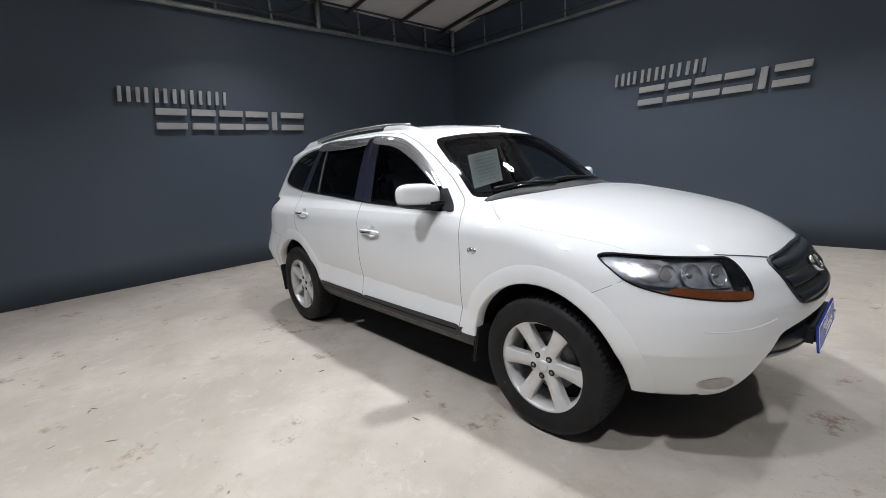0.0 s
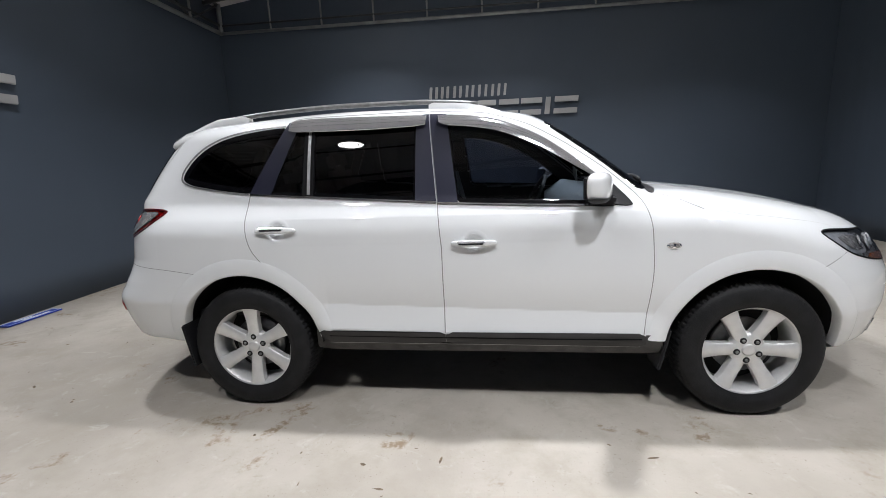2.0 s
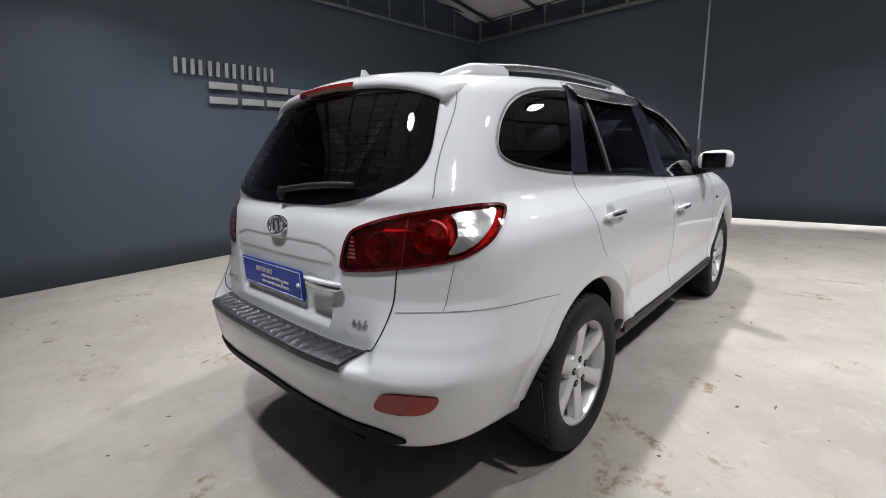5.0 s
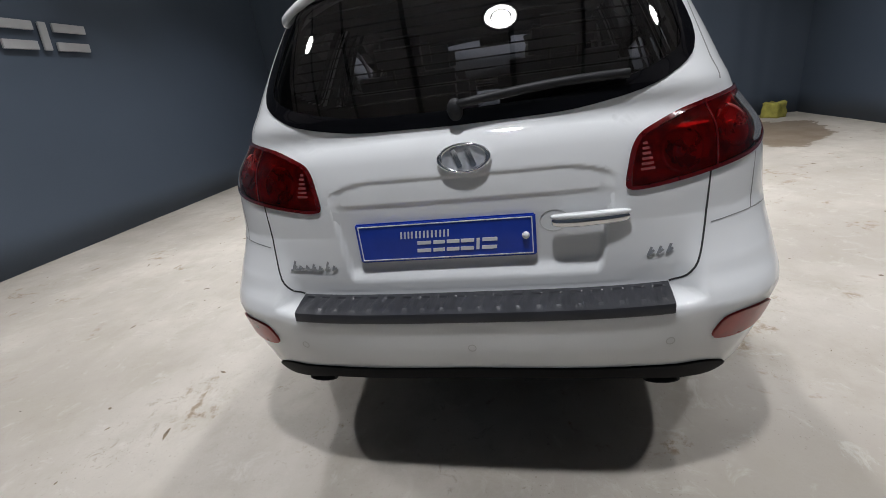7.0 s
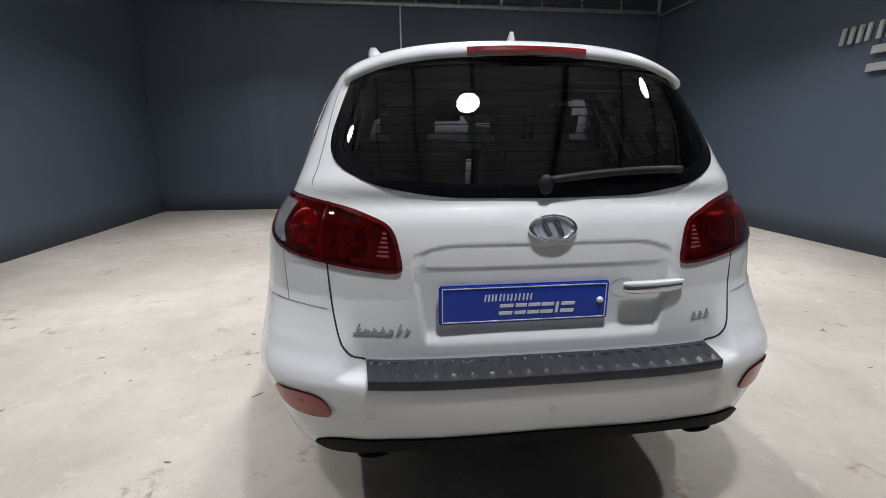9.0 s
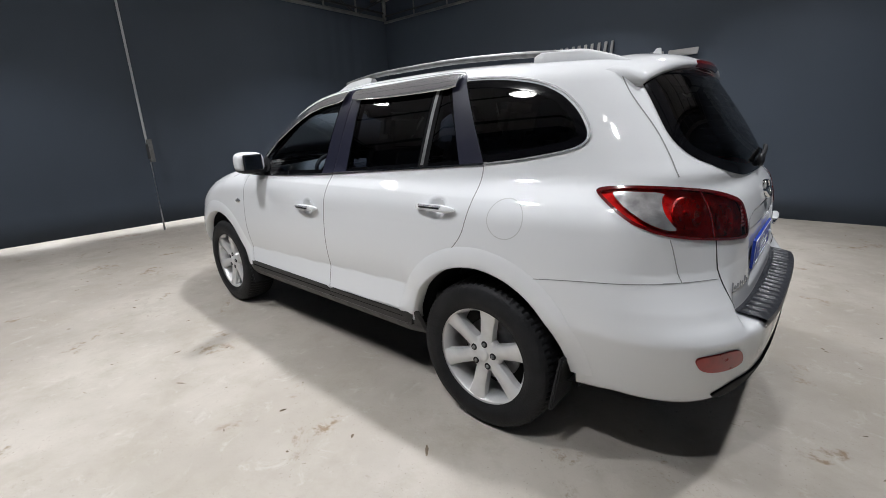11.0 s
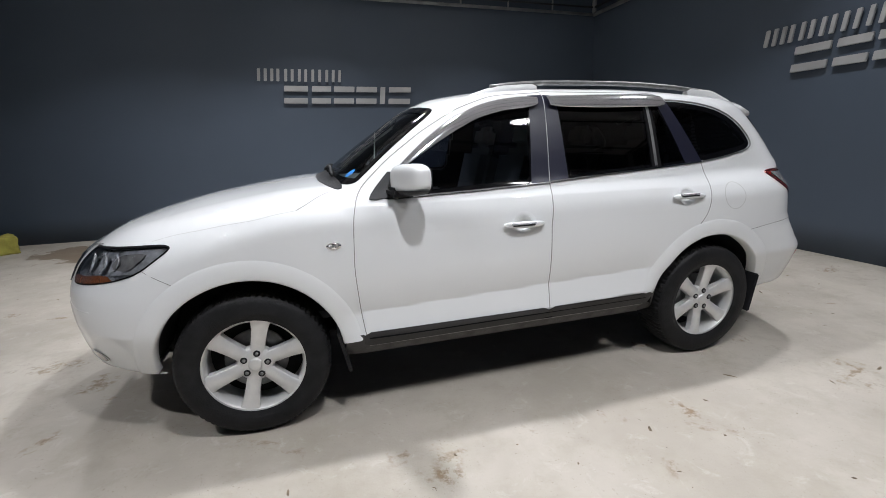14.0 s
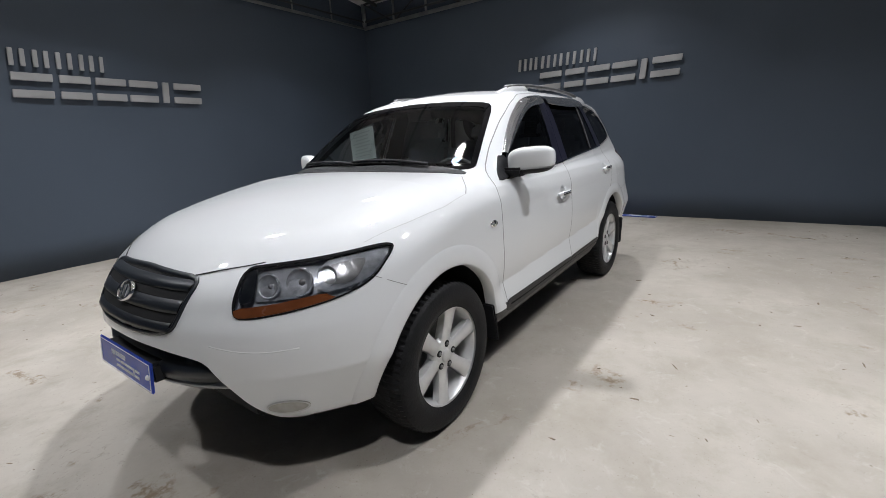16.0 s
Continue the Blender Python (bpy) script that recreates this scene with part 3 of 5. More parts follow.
def inside(poly, u, v):
    """Which of the points (u, v) lie in poly."""
    hit = np.zeros(np.shape(u), bool)
    for i in range(len(poly)):
        (x0, y0), (x1, y1) = poly[i][:2], poly[i - 1][:2]
        with np.errstate(divide="ignore", invalid="ignore"):
            hit ^= ((y0 > v) != (y1 > v)) & (u < (x1 - x0) * (v - y0) / (y1 - y0 + 1e-12) + x0)
    return hit


# ways of laying a flat outline on the body: side, front, rear, top, and the slanted corners
def on_side(s):
    return lambda q: (np.c_[q[:, 0], np.full(len(q), s * 1.3), q[:, 1]], (0, -s, 0))


def on_front(q):
    return np.c_[np.full(len(q), 2.9), q[:, 0], q[:, 1]], (-1, 0, 0)


def on_rear(q):
    return np.c_[np.full(len(q), -2.9), q[:, 0], q[:, 1]], (1, 0, 0)


def on_top(q):
    return np.c_[q[:, 0], q[:, 1], np.full(len(q), 2.2)], (0, 0, -1)


def on_corner(s, e):
    """e: 1 front, -1 rear. u grows towards the outside and the middle of the car."""
    k = math.sqrt(0.5)
    d = 0.018 if e > 0 else 0.006
    return lambda q: (np.c_[e * (2.4 - k * (q[:, 0] - d)), s * (2.4 + k * (q[:, 0] - d)), q[:, 1] - d], (-e, -s, 0))


def lay(q, ways, off=0.0, soft=0.004):
    start, way = ways(np.array([tuple(p)[:2] for p in q], float))
    p = cast(start, way, 4.0, 64)
    bad = np.isnan(p[:, 0])
    if bad.any():
        good = np.where(~bad)[0]
        for i in np.where(bad)[0]:
            p[i] = p[good[np.argmin(np.abs(good - i))]]
    n = grad(p, soft)
    return p + off * n, n


def facing(verts, faces, nors):
    """The faces, all turned to the side that the normals look to."""
    v, n = np.array(verts, float), np.array(nors, float)
    q = np.array([f[:3] for f in faces])
    g = np.cross(v[q[:, 1]] - v[q[:, 0]], v[q[:, 2]] - v[q[:, 0]])
    return faces if np.einsum("ij,ij->", g, n[q[:, 0]]) >= 0 else [tuple(reversed(f)) for f in faces]


def patch(name, poly, ways, mat, parent, off=0.003, depth=0.012, step=0.035, rounds=2, label="", soft=0.004, even=None):
    """A piece of skin with an exact outline and a turned-in edge, laid on the body."""
    from mathutils.geometry import delaunay_2d_cdt
    rim = dense(chaikin(poly, rounds), step * 0.6)
    us, vs = [p.x for p in rim], [p.y for p in rim]
    gu, gv = np.meshgrid(np.arange(min(us), max(us), step), np.arange(min(vs), max(vs), step))
    gu, gv = gu.ravel() + step * 0.37, gv.ravel() + step * 0.41
    keep = inside([(p.x, p.y) for p in rim], gu, gv)
    far = np.array([min((a - p.x) ** 2 + (b - p.y) ** 2 for p in rim) > (step * 0.45) ** 2 for a, b in zip(gu[keep], gv[keep])], bool) if keep.any() else []
    inner = [Vector((a, b)) for a, b in zip(gu[keep][far], gv[keep][far])] if keep.any() else []
    n = len(rim)
    flat, _, tris, *_ = delaunay_2d_cdt(list(rim) + inner, [(i, (i + 1) % n) for i in range(n)], [], 1, 1e-7)
    p, nor = lay(flat, ways, off, soft)
    if even:
        nor = lay([(q[0], min(max(q[1], even[0]), even[1])) for q in flat], ways, 0.0, soft)[1]
    verts, faces = list(p), [tuple(t) for t in tris]
    way = Vector(ways(np.zeros((1, 2)))[1])
    a, b, c = (Vector(p[k]) for k in faces[0])
    if (b - a).cross(c - a).dot(way) > 0:
        faces = [tuple(reversed(t)) for t in faces]
    if depth:
        count = {}
        for t in faces:
            for k in range(3):
                e = (t[k], t[(k + 1) % 3])
                count[tuple(sorted(e))] = None if tuple(sorted(e)) in count else e
        nn = list(nor)
        low = {}
        for e in [e for e in count.values() if e]:
            for k in e:
                if k not in low:
                    low[k] = (len(verts), len(verts) + 1)
                    verts += [p[k], p[k] - depth * nor[k]]
                    nn += [nor[k], nor[k]]
            faces.append((low[e[1]][0], low[e[0]][0], low[e[0]][1], low[e[1]][1]))
        return link_mesh(name, verts, faces, mat, parent, label, nn)
    return link_mesh(name, verts, faces, mat, parent, label, nor)


def ring(name, poly, ways, mat, parent, width, off=0.005, rounds=2, step=0.03, label="", lift=0.0, clip=None):
    """A band along an outline, inwards by width."""
    rim = dense(chaikin(poly, rounds), step)
    area = sum(rim[i - 1].x * rim[i].y - rim[i].x * rim[i - 1].y for i in range(len(rim)))
    s = 1 if area > 0 else -1
    n = len(rim)
    rows = []
    for f in (-0.12, 0.0, 0.5, 1.0, 1.12 if width > 0 else 1.4):
        row = []
        for i in range(n):
            d = (rim[(i + 1) % n] - rim[i - 1]).normalized()
            row.append(rim[i] + s * Vector((-d.y, d.x)) * width * min(max(f, 0), 1 if width > 0 else 2))
        rows.append(lay(row, ways, off + (lift if f == 0.5 else 0) - (0.012 if f < 0 or (f > 1 and width > 0) else 0.003 if f > 1 else 0)))
    verts, nors = [p for r in rows for p in r[0]], [p for r in rows for p in r[1]]
    faces = [(a * n + i, a * n + (i + 1) % n, (a + 1) * n + (i + 1) % n, (a + 1) * n + i) for a in range(4) for i in range(n)]
    if clip is not None:
        faces = [f for f in faces if rim[f[0] % n].y > clip]
    faces = facing(verts, faces, nors)
    return link_mesh(name, verts, faces, mat, parent, label, None if lift else nors)


def line(name, pts, ways, mat, parent, width=0.005, off=0.0012, rounds=2, closed=False, label=""):
    """A thin joint or strip along a curve on the body."""
    mid = dense(chaikin(pts, rounds, closed), 0.025, closed)
    n = len(mid)
    rows = []
    for f, drop in ((-0.5, 0.004), (-0.5, 0), (0.5, 0), (0.5, 0.004)):
        row = []
        for i in range(n):
            a, b = (mid[i - 1], mid[(i + 1) % n]) if closed else (mid[max(i - 1, 0)], mid[min(i + 1, n - 1)])
            d = (b - a).normalized()
            row.append(mid[i] + Vector((-d.y, d.x)) * width * f)
        rows.append(lay(row, ways, off - drop))
    verts, nors = [p for r in rows for p in r[0]], [p for r in rows for p in r[1]]
    m = n if closed else n - 1
    faces = [(a * n + i, (a + 1) * n + i, (a + 1) * n + (i + 1) % n, a * n + (i + 1) % n) for a in range(3) for i in range(m)]
    faces = facing(verts, faces, nors)
    return link_mesh(name, verts, faces, mat, parent, label, nors)


def at_side(x, z, s, off=0.0):
    p, n = lay([(x, z)], on_side(s), off)
    return Vector(p[0]), Vector(n[0])


def frame_on(p, n, up=(0, 0, 1)):
    """A pose at p whose y axis looks along n."""
    y = Vector(n).normalized()
    x = y.cross(Vector(up)).normalized()
    m = Matrix.Identity(4)
    m.col[0][:3], m.col[1][:3], m.col[2][:3], m.col[3][:3] = x, y, x.cross(y), p
    return m


# outlines: (x, z) on the sides, (y, z) at the ends
FRONT_GLASS = ((0.66, 1.120), (-0.145, 1.158), (-0.200, 1.60), (0.0, 1.585), (0.20, 1.525), (0.36, 1.445), (0.54, 1.31), (0.72, 1.150))
REAR_GLASS = ((-0.340, 1.168), (-0.94, 1.210), (-0.955, 1.605), (-0.340, 1.61))
FIXED_GLASS = ((-0.968, 1.212), (-1.21, 1.230), (-1.036, 1.60), (-0.974, 1.603))
QUARTER = ((-1.270, 1.236), (-1.49, 1.262), (-1.69, 1.299), (-1.742, 1.329), (-1.735, 1.372), (-1.682, 1.445), (-1.605, 1.507), (-1.505, 1.552), (-1.36, 1.582), (-1.21, 1.597), (-1.085, 1.600))
SCREEN_OUT = ((-0.755, 1.188), (-0.4, 1.208), (0, 1.216), (0.4, 1.208), (0.755, 1.188), (0.738, 1.25), (0.685, 1.40), (0.615, 1.565), (0.36, 1.592), (0, 1.605), (-0.36, 1.592), (-0.615, 1.565), (-0.685, 1.40), (-0.738, 1.25))
HATCH_OUT = ((0.30, 1.172), (0, 1.166), (-0.30, 1.172), (-0.50, 1.205), (-0.62, 1.26), (-0.645, 1.33), (-0.60, 1.47), (-0.55, 1.60), (0, 1.62), (0.55, 1.60), (0.60, 1.47), (0.645, 1.33), (0.62, 1.26), (0.50, 1.205))
HEADLAMP = ((-1.10, 0.80), (-1.105, 0.85), (-1.065, 0.955), (-0.95, 0.965), (-0.80, 0.975), (-0.56, 0.995), (-0.515, 0.985), (-0.53, 0.955), (-0.61, 0.875), (-0.74, 0.835), (-0.90, 0.81), (-1.04, 0.795))
TAILLAMP = ((-0.698, 1.157), (-0.722, 1.173), (-0.817, 1.181), (-0.941, 1.175), (-1.067, 1.157), (-1.168, 1.130), (-1.230, 1.107), (-1.256, 1.072), (-1.277, 1.005), (-1.280, 0.970), (-1.248, 0.965), (-1.129, 0.981), (-1.065, 0.991), (-0.949, 1.006), (-0.86, 1.023), (-0.778, 1.057), (-0.733, 1.10))
FRONT_DOOR = ((-0.211, 0.40), (-0.214, 0.93), (-0.236, 1.16), (-0.286, 1.655), (0.02, 1.635), (0.25, 1.56), (0.45, 1.445), (0.64, 1.31), (0.80, 1.165), (0.835, 1.05), (0.848, 0.8), (0.83, 0.58), (0.805, 0.40))
REAR_DOOR = ((-0.211, 0.40), (-0.214, 0.93), (-0.238, 1.16), (-0.290, 1.66), (-1.09, 1.655), (-1.308, 1.245), (-1.314, 1.135), (-1.298, 1.03), (-1.273, 0.94), (-1.215, 0.868), (-1.14, 0.805), (-1.02, 0.725), (-0.945, 0.61), (-0.90, 0.50), (-0.875, 0.40))
HOOD_OUT = ((1.02, 0), (0.99, 0.78), (1.10, 0.865), (1.3, 0.862), (1.68, 0.79), (1.80, 0.735), (2.05, 0.50), (2.13, 0.38), (2.19, 0.2), (2.205, 0))
GRILLE_OUT = ((-0.385, 0.908), (0, 0.922), (0.385, 0.908), (0.372, 0.80), (0.352, 0.722), (0.2, 0.706), (0, 0.702), (-0.2, 0.706), (-0.352, 0.722), (-0.372, 0.80))
INTAKE = ((0, 0.672), (0.25, 0.665), (0.40, 0.648), (0.48, 0.63), (0.515, 0.57), (0.55, 0.515), (0.58, 0.455), (0.612, 0.41), (0.65, 0.372), (0.71, 0.345), (0.71, 0.30), (-0.71, 0.30), (-0.71, 0.345), (-0.65, 0.372), (-0.612, 0.41), (-0.58, 0.455), (-0.55, 0.515), (-0.515, 0.57), (-0.48, 0.63), (-0.40, 0.648), (-0.25, 0.665))
ARCH_Z, ARCH_R, HUB_X = 0.372, 0.428, 1.35
HANDLES = ((-0.045, 0.960), (-1.118, 1.041))
GATE_X = spline((1.12, 1.19, 1.34, 1.53, 1.62, 1.7), (-2.10, -2.065, -1.975, -1.825, -1.775, -1.75))


def skin():
    """The painted shell, cast from a box onto the solid, and split into its panels."""
    step = 0.017
    def face_grid(a, b, fix):
        u = np.linspace(a[0], a[1], int((a[1] - a[0]) / step) + 1)
        v = np.linspace(b[0], b[1], int((b[1] - b[0]) / step) + 1)
        gu, gv = np.meshgrid(u, v, indexing="ij")
        q = np.stack(fix(gu, gv), -1)
        i = np.arange(gu.size).reshape(gu.shape)
        f = np.stack([i[:-1, :-1], i[1:, :-1], i[1:, 1:], i[:-1, 1:]], -1).reshape(-1, 4)
        return q.reshape(-1, 3), f
    grids = []
    for s in (-1, 1):
        grids.append(face_grid((-2.55, 2.55), (0.30, 1.95), lambda a, b, s=s: (a, 0 * a + s * 1.12, b)))
    grids.append(face_grid((-2.55, 2.55), (-1.12, 1.12), lambda a, b: (a, b, 0 * a + 1.95)))
    for e in (-2.55, 2.55):
        grids.append(face_grid((-1.12, 1.12), (0.30, 1.95), lambda a, b, e=e: (0 * a + e, a, b)))
    verts, nors, faces, base = [], [], [], 0
    for q, f in grids:
        aim = np.c_[np.clip(q[:, 0], -1.75, 1.75) * 0.92, 0 * q[:, 0], np.clip(q[:, 2], 0.30, 0.80)]
        p = cast(q, aim - q, 2.6, 56)
        n = grad(p)
        a, b, c = (p[f[:, k]] for k in (0, 1, 2))
        flip = np.einsum("ij,ij->i", np.cross(b - a, c - a), n[f[:, 0]]) < 0
        f = np.where(flip[:, None], f[:, ::-1], f)
        verts.append(p), nors.append(n), faces.append(f + base)
        base += len(p)
    p, n, f = np.concatenate(verts), np.concatenate(nors), np.concatenate(faces)
    f = f[~np.isnan(p[f].sum((1, 2)))]
    c = p[f].mean(1)
    cn = grad(c)
    x, y, z, ay = c[:, 0], c[:, 1], c[:, 2], np.abs(c[:, 1])
    def shrunk(poly, d):
        pts = chaikin(poly, 2)
        area = sum(pts[i - 1].x * pts[i].y - pts[i].x * pts[i - 1].y for i in range(len(pts)))
        s = 1 if area > 0 else -1
        out = []
        for i in range(len(pts)):
            t = (pts[(i + 1) % len(pts)] - pts[i - 1]).normalized()
            out.append(tuple(pts[i] + s * d * Vector((-t.y, t.x))))
        return out
    side = np.abs(cn[:, 1]) > 0.35
    gone = np.zeros(len(f), bool)
    for poly in (FRONT_GLASS, REAR_GLASS, FIXED_GLASS, QUARTER):
        gone |= side & inside(shrunk(poly, 0.012), x, z)
    gone |= (x > 0) & (cn[:, 2] < 0.99) & (z > 1.17) & (cn[:, 0] > 0.2) & inside(shrunk(SCREEN_OUT, 0.018), y, z)
    gone |= (x < -1.7) & (cn[:, 0] < -0.3) & inside(shrunk(HATCH_OUT, 0.018), y, z)
    k = math.sqrt(0.5)
    gone |= (x > 1.4) & inside(shrunk(HEADLAMP, -0.016), (-x + ay) * k + 0.018, z + 0.018)
    gone |= (x < -1.6) & inside(shrunk(TAILLAMP, -0.014), (x + ay) * k + 0.006, z + 0.006)
    gone |= (x < -2.1) & (ay < 0.425) & (z > 0.735) & (z < 1.047)
    gone |= (x > 1.9) & (cn[:, 0] > 0.3) & inside(shrunk(INTAKE, -0.018), y, z)
    gone |= (x > 1.9) & (ay < 0.60) & (z < 0.44)
    gone |= (x < -1.95) & (cn[:, 2] > -2) & (z < np.interp(ay, (0, 0.47, 0.63, 0.69, 0.70), (0.478, 0.472, 0.452, 0.36, 0.2)))
    for hx in (HUB_X, -HUB_X):
        gone |= side & (ay > 0.6) & ((x - hx) ** 2 + (z - ARCH_Z) ** 2 < (ARCH_R + 0.02) ** 2) & (z < 0.9)
    gone |= side & (np.abs(x) < 0.90) & (z < 0.448)
    gone |= side & (z > 0.492) & (z < 0.675) & (((x > -0.185) & (x < 0.80)) | ((x > -0.872) & (x < -0.242)))
    for dx, dz in HANDLES:
        gone |= side & ((x - dx) ** 2 + ((z - dz) * 1.15) ** 2 < 0.058**2)
    kind = np.full(len(f), 0)
    kind[side & inside(FRONT_DOOR, x, z)] = 1
    kind[side & inside(REAR_DOOR, x, z)] = 2
    kind[(cn[:, 2] > 0.4) & (x > 0.98) & inside(HOOD_OUT + tuple((a, -b) for a, b in HOOD_OUT[::-1]), x, y)] = 3
    bump = (x > 1.57) & (z < np.minimum(0.77 + (x - 1.57) * 0.56, 0.965)) & (kind == 0)
    kind[bump] = 4
    rear = (x < -1.55) & (z < np.where(ay > 0.62, 0.80 + (-1.5 - x) * 0.085, 0.685))
    kind[rear] = 5
    gate = (x < GATE_X(z)) & (x < -1.7) & ~rear & ((z > 1.18) | (ay < 0.655)) & (z < 1.66)
    kind[gate] = 6
    names = ("body_shell", "front_door", "rear_door", "bonnet", "front_bumper", "rear_bumper", "tailgate")
    panels = {}
    for s in (-1, 1):
        for j, nm in enumerate(names):
            two = j in (1, 2)
            if s == 1 and not two:
                continue
            pick = f[(kind == j) & ~gone & ((np.sign(y) == s) if two else True)]
            used, inv = np.unique(pick, return_inverse=True)
            ob = link_mesh(nm, p[used], inv.reshape(-1, 4), PAINT, car, "", n[used])
            panels[(nm, s) if two else nm] = ob
    keep = f[~gone & (z > 0.55)]
    used, inv = np.unique(keep, return_inverse=True)
    link_mesh("cabin_lining", p[used] - 0.035 * n[used], inv.reshape(-1, 4)[:, ::-1], CABIN, car, "dark inner lining of the cabin")
    return panels


PANEL = skin()
GATE, FBUMP, RBUMP, SHELL = PANEL["tailgate"], PANEL["front_bumper"], PANEL["rear_bumper"], PANEL["body_shell"]


def side_details(s):
    w = on_side(s)
    fd, rd = PANEL["front_door", s], PANEL["rear_door", s]
    patch("window", FRONT_GLASS, w, DOORGLASS, fd, 0.002, 0.0, 0.05, 1, label="tinted door glass")
    ring("window_seal", FRONT_GLASS, w, FRIT, fd, 0.026, 0.004, 1)
    patch("window", REAR_GLASS, w, PRIVACY, rd, 0.002, 0.0, 0.05, 0, "dark privacy glass")
    ring("window_seal", REAR_GLASS, w, FRIT, rd, 0.026, 0.004, 0)
    patch("window", FIXED_GLASS, w, PRIVACY, rd, 0.002, 0.0, 0.05, 0, "dark fixed glass")
    ring("window_seal", FIXED_GLASS, w, FRIT, rd, 0.022, 0.004, 0)
    patch("quarter_window", QUARTER, w, PRIVACY, car, 0.002, 0.0, 0.05, label="dark rear quarter glass")
    ring("window_seal", QUARTER, w, FRIT, car, 0.032, 0.004)
    patch("pillar_trim", ((-0.126, 1.154), (-0.233, 1.160), (-0.281, 1.635), (-0.190, 1.63)), w, PILLAR, fd, 0.006, 0.01, 0.04, 0, "dark satin pillar film")
    patch("pillar_trim", ((-0.242, 1.161), (-0.356, 1.169), (-0.356, 1.63), (-0.289, 1.635)), w, PILLAR, rd, 0.006, 0.01, 0.04, 0, "dark satin pillar film")
    patch("pillar_trim", ((-1.180, 1.228), (-1.306, 1.238), (-1.100, 1.628), (-1.024, 1.628)), w, PILLAR, rd, 0.007, 0.01, 0.04, 0, "dark satin pillar film")
    patch("window_divider", ((-0.925, 1.216), (-0.990, 1.222), (-0.990, 1.616), (-0.936, 1.616)), w, SEAL, rd, 0.005, 0.004, 0.05, 0)
    line("window_bar", ((-0.953, 1.225), (-0.962, 1.60)), w, DULL, rd, 0.017, 0.008, 0)
    line("belt_strip", ((0.66, 1.124), (0.2, 1.139), (-0.233, 1.160)), w, CHROME, fd, 0.008, 0.009, label="slim chrome belt strip")
    line("belt_strip", ((-0.240, 1.163), (-0.7, 1.196), (-1.305, 1.236)), w, CHROME, rd, 0.008, 0.009, label="slim chrome belt strip")
    line("belt_strip", ((-1.312, 1.237), (-1.49, 1.257), (-1.69, 1.292), (-1.752, 1.322), (-1.748, 1.376), (-1.692, 1.452), (-1.612, 1.517), (-1.508, 1.562), (-1.36, 1.593), (-1.21, 1.606), (-1.118, 1.608)), w, DULL, car, 0.007, 0.008, label="slim bright strip round the glass")
    # smoked visors over the door windows
    def visor(top, low, door):
        """A bowed rain visor between two edges: tight to the frame above, standing off below."""
        a, b = resampled(top, 40), resampled(low, 40)
        rows = []
        for f, off in ((0.0, 0.002), (0.02, 0.009), (0.18, 0.019), (0.42, 0.027), (0.72, 0.031), (0.98, 0.031), (1.0, 0.028), (0.94, 0.024), (0.5, 0.020)):
            rows.append(lay([p + (q - p) * f for p, q in zip(a, b)], w, off)[0])
        n = len(a)
        faces = [(i * n + k, i * n + k + 1, (i + 1) * n + k + 1, (i + 1) * n + k) for i in range(len(rows) - 1) for k in range(n - 1)]
        faces += [tuple(i * n for i in range(len(rows))), tuple(i * n + n - 1 for i in reversed(range(len(rows))))]
        if (s < 0) != (top[0][0] > top[-1][0]):
            faces = [t[::-1] for t in faces]
        ob = link_mesh("rain_visor", np.concatenate(rows), faces, SMOKE, door, "smoked chrome rain visor")
        ob.data.set_sharp_from_angle(angle=radians(55))
    visor(((-0.238, 1.622), (-0.169, 1.628), (-0.017, 1.612), (0.132, 1.576), (0.276, 1.512), (0.39, 1.440), (0.512, 1.345), (0.60, 1.266)), ((-0.228, 1.572), (-0.19, 1.556), (-0.028, 1.541), (0.121, 1.506), (0.265, 1.441), (0.408, 1.361), (0.506, 1.300), (0.585, 1.250)), fd)
    visor(((-0.298, 1.626), (-0.353, 1.632), (-0.625, 1.638), (-0.924, 1.643), (-1.043, 1.641), (-1.080, 1.632)), ((-0.302, 1.566), (-0.36, 1.558), (-0.628, 1.552), (-0.92, 1.556), (-1.037, 1.559), (-1.082, 1.568)), rd)
    # joints
    line("door_gap", FRONT_DOOR[:4], w, SEAM, fd, 0.005, rounds=0)
    line("door_gap", FRONT_DOOR[3:], w, SEAM, fd, 0.004)
    line("door_gap", REAR_DOOR[3:], w, SEAM, rd, 0.004)
    line("bumper_gap", ((-1.55, 0.798), (-1.8, 0.832), (-2.0, 0.848), (-2.11, 0.852)), w, SEAM, RBUMP, 0.0025)
    line("bumper_gap", ((1.765, 0.877), (1.68, 0.83), (1.57, 0.775)), w, SEAM, FBUMP, 0.0025)
    # charcoal lower trim
    patch("lower_moulding", ((-0.2075, 0.408), (-0.2075, 0.475), (0.825, 0.468), (0.825, 0.400)), w, CLAD, fd, 0.010, 0.02, 0.05, 1, "charcoal plastic moulding")
    patch("lower_moulding", ((-0.2115, 0.408), (-0.2115, 0.475), (-0.93, 0.482), (-0.90, 0.408)), w, CLAD, rd, 0.010, 0.02, 0.05, 1, "charcoal plastic moulding")
    patch("sill_cladding", ((-0.965, 0.345), (-0.94, 0.485), (-0.90, 0.485), (-0.862, 0.416), (0.80, 0.410), (0.825, 0.46), (0.90, 0.46), (0.93, 0.345)), w, SILL, car, 0.004, 0.03, 0.05, 0, "charcoal plastic sill cover")
    line("sill_groove", ((-0.86, 0.409), (0.80, 0.403)), w, SEAL, car, 0.006, 0.0065, 0)
    line("sill_strip", ((-0.87, 0.4035), (0.80, 0.3965)), w, DULL, car, 0.0035, 0.0065, 0)
